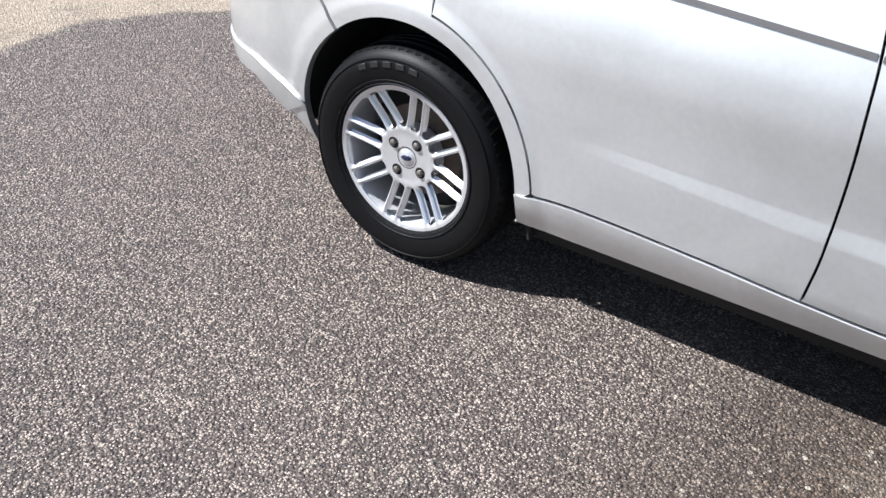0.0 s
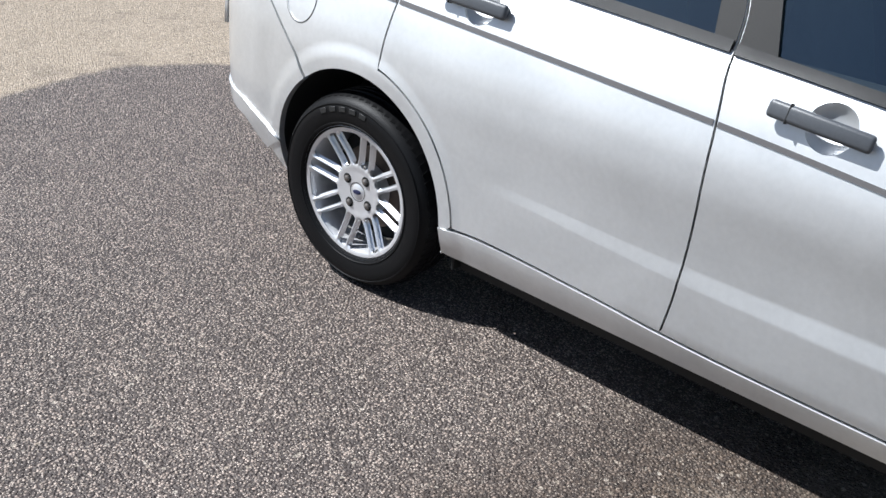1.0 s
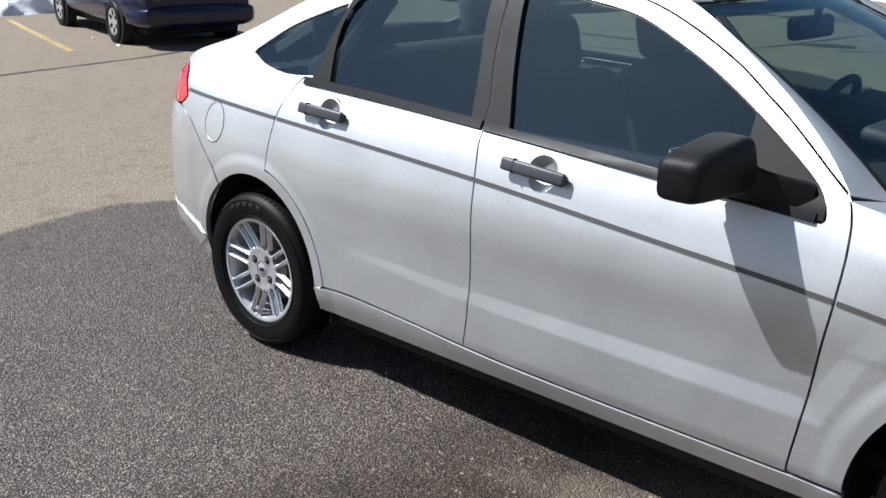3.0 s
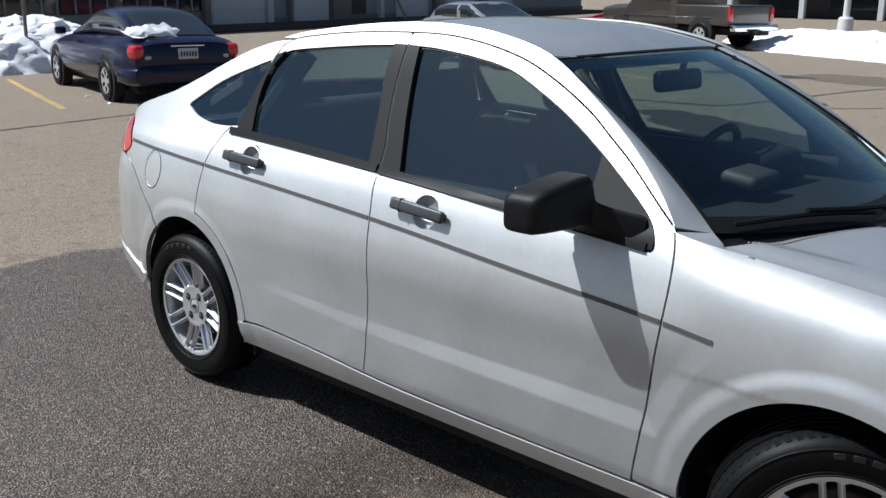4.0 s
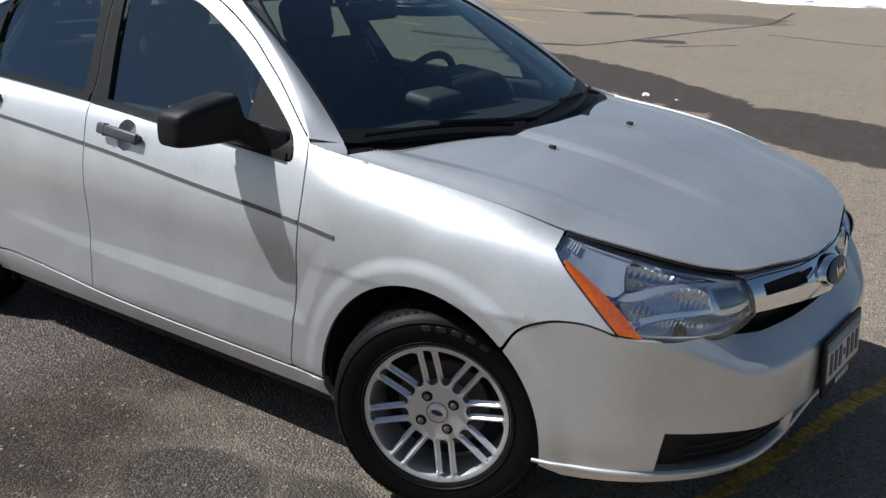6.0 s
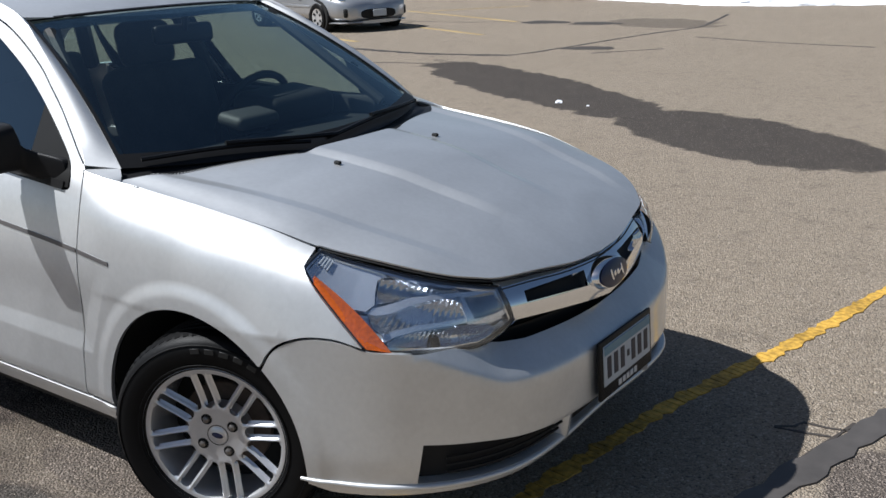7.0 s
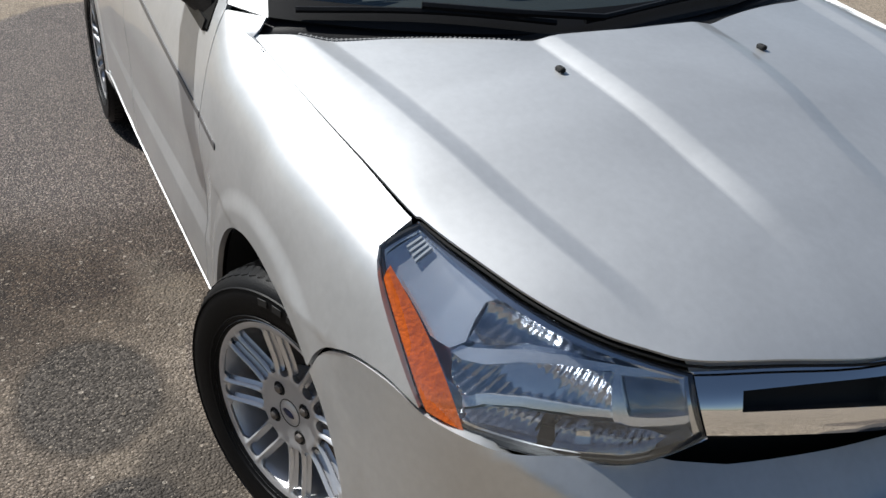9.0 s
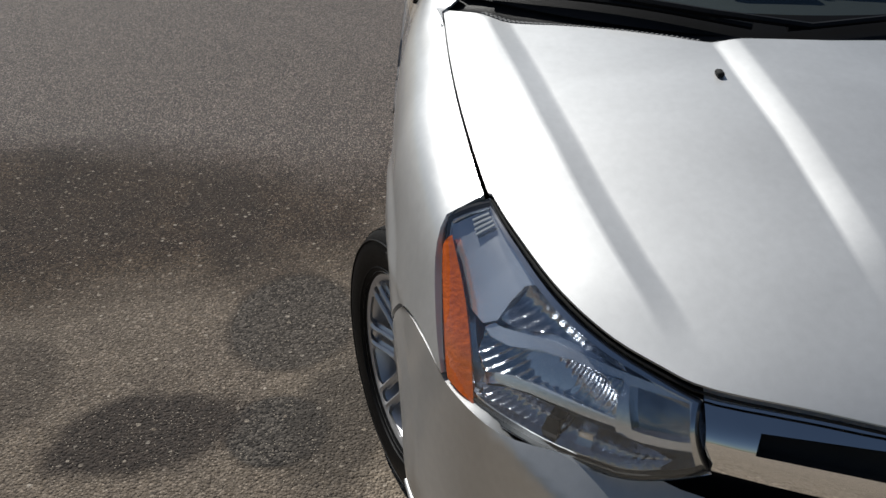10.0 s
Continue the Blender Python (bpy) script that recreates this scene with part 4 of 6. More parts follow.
patch("rear_valance", low, tail_fn, PAINT_DULL, rb, 0.04, lip=0.02, out=(-1, 0, 0), raise_by=0.006)

# headlamps
LT = flow([(2.924, 0.671, 0.847), (3.0, 0.643, 0.824), (3.12, 0.590, 0.794), (3.20, 0.530, 0.770), (3.252, 0.465, 0.750), (3.286, 0.412, 0.737)], 0.02)
OUTER = straight([(2.926, 0.822), (3.112, 0.641)], 0.02)
OUTER = np.stack([OUTER[:, 0], 0.45 * np.interp(OUTER[:, 0], (2.926, 3.112), side_w(OUTER[[0, -1], 0], OUTER[[0, -1], 1])) + 0.55 * side_w(OUTER[:, 0], OUTER[:, 1]) - 0.005, OUTER[:, 1]], 1)
LB = np.vstack([OUTER[:-1], flow([tuple(OUTER[-1]), (3.172, 0.692, 0.626), (3.242, 0.602, 0.611), (3.287, 0.508, 0.603)], 0.02), flow([(3.297, 0.48, 0.608), (3.312, 0.435, 0.625), (3.320, 0.395, 0.642)], 0.02)])


SMOKE = material("smoked_reflector", (0.30, 0.33, 0.37), 0.2, 0.8, 0, 0.3, 50, 0.6, 60)


def along(L):
    d = np.concatenate([[0], np.cumsum(np.linalg.norm(np.diff(L, axis=0), axis=1))])
    d /= d[-1]
    return lambda t: np.stack([np.interp(t, d, L[:, k]) for k in range(3)], -1)


LTF, LBF = along(LT), along(LB)


def lamp_fn(s, sink=0.0, flat=0.0):
    def fn(u, v):
        a, b = LBF(np.clip(u, 0, 1)), LTF(np.clip(u, 0, 1))
        p = a + (b - a) * v[:, None]
        bulge = (0.009 + 0.017 * np.clip((u - 0.25) * 3, 0, 1)) * 4 * np.clip(v * (1 - v), 0, 1) * (1 - flat) - sink * (np.clip(v * (1 - v) * 6, 0, 1) * np.clip(u * (1 - u) * 9, 0, 1)) ** 0.5
        out = np.array((0.62, 0.66, 0.42))
        p = p + bulge[:, None] * out
        p[:, 1] *= s
        return p
    return fn


for s in (-1, 1):
    o = (0.6, s * 0.7, 0.3)
    deep = lamp_fn(s, 0.050, 0.6)
    lamp = patch("headlamp", quad(0, 1, 0, 1, 0.04), deep, HOUSING, car, 0.05, lip=0.0, out=o, label="clear headlamp with an amber side reflector")
    patch("lamp_gasket", quad(0.0, 1.0, 0.0, 1.0, 0.02), lamp_fn(s), DARK, lamp, 0.05, [quad(0.010, 0.992, 0.040, 0.985, 0.02)], lip=0.012, out=o, raise_by=-0.003)
    patch("lamp_rim", quad(0.010, 0.992, 0.040, 0.985, 0.02), lamp_fn(s, 0.0, 0.2), REFLECT, lamp, 0.05, [quad(0.022, 0.975, 0.075, 0.940, 0.02)], lip=0.02, out=o, raise_by=-0.008)
    # amber strip along the outer edge, with a straight inner side
    def amber(t, v):
        a = LBF(0.08 + 0.302 * np.clip(t, 0, 1))
        top = LBF(np.array([0.06]))[0] * 0.83 + LTF(np.array([0.06]))[0] * 0.17
        b = top + (LBF(np.array([0.485]))[0] - top) * t[:, None] + ((LTF(np.array([0.3])) - LBF(np.array([0.3]))) * 0.06) * np.sin(np.pi * np.clip(t, 0, 1))[:, None]
        p = a + (b - a) * (0.075 + 0.885 * v)[:, None] + np.array((0.62, 0.66, 0.42)) * (0.001 + 0.004 * np.sin(np.pi * np.clip(v, 0, 1)))[:, None]
        p[:, 1] *= s
        return p
    patch("side_reflector", quad(0.01, 0.985, 0.0, 1.0, 0.06), amber, AMBER, lamp, 0.08, lip=0.008, out=o, label="orange reflector")
    patch("lens", quad(0.004, 0.997, 0.012, 0.988, 0.02), lamp_fn(s), LENS, lamp, 0.05, lip=0, out=o, raise_by=0.0).visible_shadow = False
    # smooth upper panel, then bright ledges between three ribbed reflector bowls
    def piece(name, pts, mat_, sink, up=0.0, lip=0.012):
        return patch(name, straight(pts + pts[:1], 0.025)[:-1], lamp_fn(s, sink, 0.2), mat_, lamp, 0.025, lip=lip, out=o, raise_by=up)
    piece("lamp_panel", [(0.03, 0.05), (0.14, 0.16), (0.26, 0.27), (0.335, 0.40), (0.365, 0.54), (0.35, 0.70), (0.345, 0.84), (0.37, 0.91), (0.52, 0.955), (0.03, 0.955)], HOUSING, 0.012, -0.010, 0.025)
    bowls = ([(0.372, 0.56), (0.355, 0.86), (0.52, 0.94), (0.72, 0.94), (0.765, 0.87), (0.62, 0.80), (0.50, 0.72), (0.43, 0.61)],
             [(0.35, 0.39), (0.44, 0.49), (0.52, 0.62), (0.63, 0.72), (0.765, 0.79), (0.775, 0.45), (0.66, 0.42), (0.56, 0.37), (0.48, 0.29), (0.43, 0.21), (0.395, 0.26)],
             [(0.45, 0.13), (0.49, 0.21), (0.56, 0.29), (0.66, 0.34), (0.80, 0.37), (0.87, 0.30), (0.93, 0.14), (0.80, 0.07), (0.60, 0.06), (0.47, 0.06)])
    for (lo_u, hi_u, lo_v, hi_v), depth, ripple, count, bowl in zip(((0.35, 0.77, 0.56, 0.95), (0.35, 0.78, 0.2, 0.8), (0.44, 0.94, 0.05, 0.38)), (0.030, 0.040, 0.022), (0.0007, 0.0012, 0.0008), (13, 17, 26), bowls):
        def hollow(u, v):
            a, c = (2 * u - lo_u - hi_u) / (hi_u - lo_u), (2 * v - lo_v - hi_v) / (hi_v - lo_v)
            sink = 0.012 + depth * np.clip(1 - 0.8 * a * a - 0.9 * c * c, 0, 1) + ripple * np.cos(2 * math.pi * count * (u - 0.12 * v - lo_u) / (hi_u - lo_u))
            return lamp_fn(s, 0.012, 0.2)(u, v) - sink[:, None] * np.array((0.62, s * 0.66, 0.42))
        patch("lamp_bowl", straight(bowl + bowl[:1], 0.02)[:-1], hollow, FACET, lamp, 0.0055, lip=0.0, out=o, label="clear ribbed reflector")
    piece("lamp_ledge", [(0.36, 0.50), (0.44, 0.62), (0.52, 0.73), (0.62, 0.80), (0.78, 0.87), (0.78, 0.81), (0.62, 0.73), (0.52, 0.63), (0.44, 0.49), (0.342, 0.39)], HOUSING, 0.014, -0.012, 0.03)
    piece("lamp_ledge", [(0.425, 0.22), (0.48, 0.30), (0.56, 0.375), (0.66, 0.425), (0.80, 0.46), (0.80, 0.39), (0.66, 0.355), (0.56, 0.30), (0.48, 0.215), (0.44, 0.14)], HOUSING, 0.018, -0.014, 0.03)
    square = [(0.79, 0.79), (0.955, 0.87), (0.975, 0.36), (0.825, 0.43)]
    patch("lamp_frame", straight([(0.762, 0.86), (0.975, 0.94), (0.992, 0.24), (0.79, 0.36), (0.762, 0.86)], 0.025)[:-1], lamp_fn(s, 0.014, 0.2), HOUSING, lamp, 0.025, [straight(square + square[:1], 0.025)[:-1]], lip=0.03, out=o, raise_by=-0.012)
    piece("lamp_bowl", square, SMOKE, 0.04, -0.006, 0.0)
    piece("bulb_shield", [(0.41, 0.44), (0.47, 0.53), (0.465, 0.60), (0.41, 0.52)], PLASTIC, 0.034, 0.0, 0.012)
    piece("bulb_shield", [(0.70, 0.13), (0.735, 0.14), (0.73, 0.25), (0.70, 0.24)], REFLECT, 0.034, 0.0, 0.012)
    piece("bulb_shield", [(0.62, 0.10), (0.66, 0.11), (0.65, 0.23), (0.62, 0.22)], PLASTIC, 0.034, 0.0, 0.012)
    for k in range(4):
        u = 0.045 + 0.016 * k
        patch("lamp_flute", quad(u, u + 0.006, 0.55, 0.85, 0.05), lamp_fn(s, 0.01, 0.2), WHITE, lamp, 0.05, lip=0.003, out=o, raise_by=-0.004)


# ---- wheels ----
def wheel(m):
    w = part("wheel", lathe([(0.209, -0.092), (0.2135, -0.088), (0.210, -0.084), (0.202, -0.086), (0.194, -0.074), (0.187, -0.04), (0.184, 0.05), (0.20, 0.09)], 96), ALLOY, car, "silver alloy wheel with eight paired spokes")
    w.matrix_basis = m
    R = 0.305
    prof = [(0.200, 0.07), (0.203, 0.086), (0.214, 0.094), (0.232, 0.098), (0.255, 0.101), (0.272, 0.099), (0.284, 0.092), (0.294, 0.080), (0.300, 0.064), (0.303, 0.045)]
    grooves = []
    for y in (0.040, 0.012, -0.012, -0.040):
        grooves += [(R, y + 0.006), (R - 0.008, y + 0.004), (R - 0.008, y - 0.004), (R, y - 0.006)]
    prof2 = prof + grooves + [(r, -y) for r, y in prof[::-1]]
    part("tyre", lathe([(r, -y) for r, y in prof2], 96), RUBBER, w, "black rubber tyre")
    for rr, yy in ((0.219, 0.0958), (0.276, 0.0981)):
        part("sidewall_rib", lathe([(rr - 0.0025, -yy + 0.001), (rr - 0.001, -yy - 0.0022), (rr + 0.001, -yy - 0.0022), (rr + 0.0025, -yy + 0.001)], 96), RUBBER, w)
    # tread shoulders
    bmt = bmesh.new()
    for k in range(72):
        a = 2 * math.pi * k / 72
        for yy in (-0.062, 0.062):
            bk = block((0.014, 0.032, 0.006), 0.0, m=Matrix.Rotation(-a, 4, "Y") @ Matrix.Translation((0, yy, 0.2975)) @ Matrix.Rotation(radians(18 if yy < 0 else -18), 4, "Z") @ Matrix.Rotation(radians(14 * (1 if yy < 0 else -1)), 4, "X"))
            me = bpy.data.meshes.new("tmp")
            bk.to_mesh(me)
            bk.free()
            bmt.from_mesh(me)
            bpy.data.meshes.remove(me)
    part("tread", bmt, RUBBER, w, flat=True)["kind"] = "stuff"
    # raised sidewall lettering, as plain bars
    for k in range(5):
        a = radians(72 + 9 * k)
        part("sidewall_mark", block((0.026, 0.0025, 0.015), 0.0008, 1, m=Matrix.Rotation(-a + math.pi / 2, 4, "Y") @ Matrix.Translation((0, -0.1015, 0.261))), material("rubber_print", (0.011, 0.011, 0.011), 0.6) if k == 0 else bpy.data.materials["rubber_print"], w)
    part("rim_barrel", lathe([(0.0, 0.02), (0.10, 0.02), (0.183, 0.045)], 48), DARK, w)
    part("brake_disc", lathe([(0.05, -0.004), (0.128, -0.004), (0.130, 0.0), (0.130, 0.012), (0.05, 0.012)], 48), RUST, w)
    part("hub", lathe([(0.0, -0.050), (0.070, -0.050), (0.078, -0.046), (0.080, -0.01)], 48), ALLOY, w)
    part("cap_groove", lathe([(0.0285, -0.0655), (0.029, -0.0668), (0.0305, -0.0668), (0.031, -0.0655)], 40), DARK, w)
    part("centre_cap", lathe([(0.0, -0.069), (0.022, -0.068), (0.027, -0.064), (0.028, -0.055)], 40), ALLOY, w)
    bm = lathe([(0.0, -0.0705), (0.8, -0.0705), (1.0, -0.069)], 24)
    bmesh.ops.transform(bm, matrix=Matrix.Diagonal((0.017, 1, 0.008, 1)), verts=bm.verts)
    part("cap_badge", bm, BADGE, w)
    for k in range(4):
        a = radians(45 + 90 * k)
        x, z = 0.054 * math.cos(a), 0.054 * math.sin(a)
        b0 = lathe([(0.0, -0.0668), (0.0135, -0.0668), (0.0150, -0.0675), (0.0160, -0.0660)], 24)
        bmesh.ops.transform(b0, matrix=Matrix.Translation((x, 0, z)), verts=b0.verts)
        part("nut_seat", b0, DARK, w)
        b1 = lathe([(0.0, -0.0755), (0.0060, -0.0750), (0.0095, -0.0725), (0.0105, -0.066)], 6)
        bmesh.ops.transform(b1, matrix=Matrix.Translation((x, 0, z)), verts=b1.verts)
        part("wheel_nut", b1, STEEL, w)
    # the cast face: eight pairs of spokes between rounded windows
    HALF, OFF = 0.0056, 0.0205
    pair = [math.pi * (k + 0.5) / 4 for k in range(8)]

    def face(x, z):
        r, a = np.hypot(x, z), np.arctan2(x, z)
        f = (a / (math.pi / 4)) % 1.0 - 0.5
        q = np.clip(np.abs(np.abs(r * np.sin(f * math.pi / 4)) - OFF) / HALF, 0, 1)
        web = smooth(0.078, 0.098, r) * (1 - smooth(0.180, 0.196, r))
        y = -0.066 + 0.004 * smooth(0.03, 0.0, r) - 0.003 * smooth(0.06, 0.09, r) - 0.017 * smooth(0.09, 0.205, r)
        return np.stack([x, y + 0.0065 * web * q ** 2.2 + 0.004 * (1 - web) * 0.0, z], 1)

    def turned(P, a):
        c, q = math.cos(a), math.sin(a)
        return np.stack([P[:, 0] * c + P[:, 1] * q, -P[:, 0] * q + P[:, 1] * c], 1)

    holes = []
    h = OFF - HALF
    end = np.array([(h * math.cos(t), 0.094 - 0.012 * math.sin(t)) for t in np.linspace(math.pi, 0, 9)])
    tip = np.array([(h * math.cos(t), 0.183 + 0.008 * math.sin(t)) for t in np.linspace(0, math.pi, 7)])
    slot = np.vstack([end, straight([(h, 0.10), (h, 0.18)], 0.008), tip, straight([(-h, 0.18), (-h, 0.10)], 0.008)])
    g, beta = OFF + HALF, math.pi / 8
    line = lambda along_, e: (e * (along_ * math.sin(beta) - g * math.cos(beta)), along_ * math.cos(beta) + g * math.sin(beta))
    right = straight([line(0.094, 1), line(0.180, 1)], 0.008)
    rim_arc = np.array([(0.190 * math.sin(t), 0.190 * math.cos(t)) for t in np.linspace(0.185, -0.185, 9)])
    x0, z0 = right[0]
    base_arc = np.array([(-x0 * math.cos(t), z0 - 0.9 * x0 * math.sin(t)) for t in np.linspace(0, math.pi, 9)])[1:-1]
    window = np.vstack([right, rim_arc, right[::-1] * (-1, 1), base_arc])
    for a in pair:
        holes += [turned(slot, a), turned(window, a + beta)]
    run = np.arange(0.088, 0.195, 0.006)
    ridges = np.vstack([turned(np.stack([np.full(len(run), e * (OFF + k * HALF)), run], 1), a) for a in pair for e in (-1, 1) for k in (-0.5, 0.0, 0.5)])
    t = np.linspace(0, 2 * math.pi, 96, endpoint=False)
    welded(patch("wheel_face", np.stack([0.2035 * np.cos(t), 0.2035 * np.sin(t)], 1), face, ALLOY, w, 0.0055, holes, lip=0.018, extra=ridges, label="cast silver face with paired spokes"))
    return w


def on_road(x, s, spin, turn=0.0):
    return pose(x, s * 0.742, 0.305, 0, 0, (0 if s < 0 else 180) + turn) @ Matrix.Rotation(radians(spin), 4, "Y")


near_rear = wheel(on_road(0.004, -1, -9.5))
copy_thing(near_rear, on_road(2.593, -1, 13.5, 23))
copy_thing(near_rear, on_road(0.0, 1, 30))
copy_thing(near_rear, on_road(2.593, 1, 60, 23))

# wheel housings and floor of the car
for i, (cx, cz, a, b) in enumerate(ARCHES):
    for s in (-1, 1):
        P = arch(i, -2, 182, 0.004, 30)
        bm = bmesh.new()
        rows = []
        for x, z in P:
            edge_y = float(side_w(np.array([x]), np.array([z]))[0]) - 0.022
            rows.append((bm.verts.new((x, s * edge_y, z)), bm.verts.new((x, s * 0.48, z))))
        for p, q in zip(rows[:-1], rows[1:]):
            bm.faces.new((p[0], q[0], q[1], p[1]))
        bm.faces.new([r[1] for r in rows])
        part("wheel_housing", bm, DARK, car)
for x in (0.374, 2.224):
    for s in (-1, 1):
        part("splash_panel", block((0.012, 0.38, 0.14), 0.003, 1, m=pose(x, s * 0.626, 0.352)), DARK, car)
        part("splash_panel", block((0.010, 0.36, 0.12), 0.003, 1, m=pose(x, s * 0.612, 0.245)), DARK, car)
part("underbody", block((3.5, 1.20, 0.10), 0.02, 1, m=pose(1.1, 0, 0.23)), DARK, car)
part("bulkhead", block((0.8, 0.95, 0.5), 0.02, 1, m=pose(2.62, 0, 0.56)), DARK, car)
part("boot_box", block((0.35, 1.0, 0.70), 0.02, 1, m=pose(-0.5, 0, 0.65)), DARK, car)
part("cabin_floor", block((2.5, 1.40, 0.04), 0.01, 1, m=pose(1.05, 0, 0.34)), DARK, car)

# ---- cabin ----
def seat(x, y, width, bench=False):
    q = part("seat", block((0.52, width, 0.20), 0.06, 3, m=pose(x + 0.26, y, 0.50, 0, -6, 0)), SEAT, car, "dark cloth seat")
    part("backrest", block((0.16, width * 0.98, 0.66), 0.06, 3, m=pose(x - 0.10, y, 0.80, 0, -18, 0)), SEAT, q)
    for yy in ((y,) if not bench else (y - 0.42, y + 0.42)):
        part("headrest", block((0.11, 0.27, 0.20), 0.055, 4, m=pose(x - 0.24, yy, 1.20, 0, -12, 0)), SEAT, q)
        for d in (-0.06, 0.06):
            part("headrest_post", tube([(x - 0.225, yy + d, 1.05), (x - 0.24, yy + d, 1.16)], 0.007, 6), STEEL, q)


seat(1.22, -0.36, 0.52)
seat(1.22, 0.36, 0.52)
seat(0.30, 0.0, 1.25, True)
DASH_GREY = material("dash_grey", (0.034, 0.036, 0.036), 0.6, 0, 0, 0.2, 150, 0.3, 900)
dash = patch("dashboard", quad(-0.69, 0.69, 0, 1, 0.06), lambda y, v: np.stack([1.72 + 0.62 * v - 0.18 * (y / 0.69) ** 2, y, 0.93 - 0.07 * (1 - v) ** 3 + 0.012 * np.cos(4.2 * y) + 0.0 * v], 1), DASH, car, 0.07, lip=0.30, out=(0, 0, 1))
part("instrument_hood", block((0.24, 0.36, 0.12), 0.045, 4, m=pose(1.80, 0.36, 0.985, 0, 6, 0)), DASH, dash)
part("centre_block", block((0.13, 0.20, 0.05), 0.024, 4, m=pose(1.95, 0.03, 0.995, 0, 8, 0)), DASH_GREY, dash, "small grey block on the dashboard")
c = Matrix.Translation((1.62, 0.36, 0.93)) @ Euler((0, radians(-66), 0)).to_matrix().to_4x4()
wheel_pts = [c @ Vector((0.185 * math.cos(a), 0.185 * math.sin(a), 0)) for a in np.linspace(0, 2 * math.pi, 40, endpoint=False)]
sw = part("steering_wheel", tube(wheel_pts, 0.016, 8, True), DASH, car)
part("wheel_boss", block((0.15, 0.17, 0.05), 0.02, 3, m=c), DASH, sw)
for a in (0.3, math.pi - 0.3, -math.pi / 2):
    part("wheel_arm", tube([c @ Vector((0, 0, 0)), c @ Vector((0.18 * math.sin(a), 0.18 * math.cos(a), 0))], 0.014, 6), DASH, sw)
rv = part("rear_view_mirror", block((0.04, 0.25, 0.070), 0.018, 3, m=pose(1.68, 0.0, 1.288, 0, -8, -4)), PLASTIC, car)
part("mirror_stalk", tube([(1.69, 0, 1.30), (1.70, 0, 1.355)], 0.012, 8), PLASTIC, rv)
patch("headliner", quad(-0.96, 0.96, 0.02, 0.98, 0.06), roof_fn, LINER, car, 0.1, lip=0, out=(0, 0, 1), raise_by=-0.03)
for s in (-1, 1):
    part("inner_pillar", tube([(1.06, s * 0.66, 0.9), (1.05, s * 0.60, 1.15), (1.02, s * 0.475, 1.38)], 0.035, 8), DASH, car)
    part("inner_pillar", tube([(2.08, s * 0.62, 0.98), (1.85, s * 0.565, 1.15), (1.62, s * 0.49, 1.33)], 0.022, 8), DASH, car)
    part("inner_pillar", tube([(0.22, s * 0.60, 1.06), (0.36, s * 0.47, 1.33)], 0.04, 8), DASH, car)
    part("inner_pillar", tube([(-0.15, s * 0.54, 1.09), (0.20, s * 0.44, 1.30)], 0.045, 8), DASH, car)
    dp = block((1.75, 0.05, 0.58), 0.02, 2, m=pose(1.12, s * 0.70, 0.70))
    part("door_lining", dp, DASH, car)
part("boot_wall", block((0.03, 1.26, 0.26), 0.008, 1, m=pose(-0.375, 0, 0.985)), DASH, car)
part("parcel_shelf", block((0.5, 1.15, 0.03), 0.01, 1, m=pose(-0.1, 0, 1.02)), DASH, car)
part("aerial", tube([(0.42, 0.0, 1.455), (0.30, 0.0, 1.62)], lambda t: 0.006 - 0.003 * t, 6), PLASTIC, car)


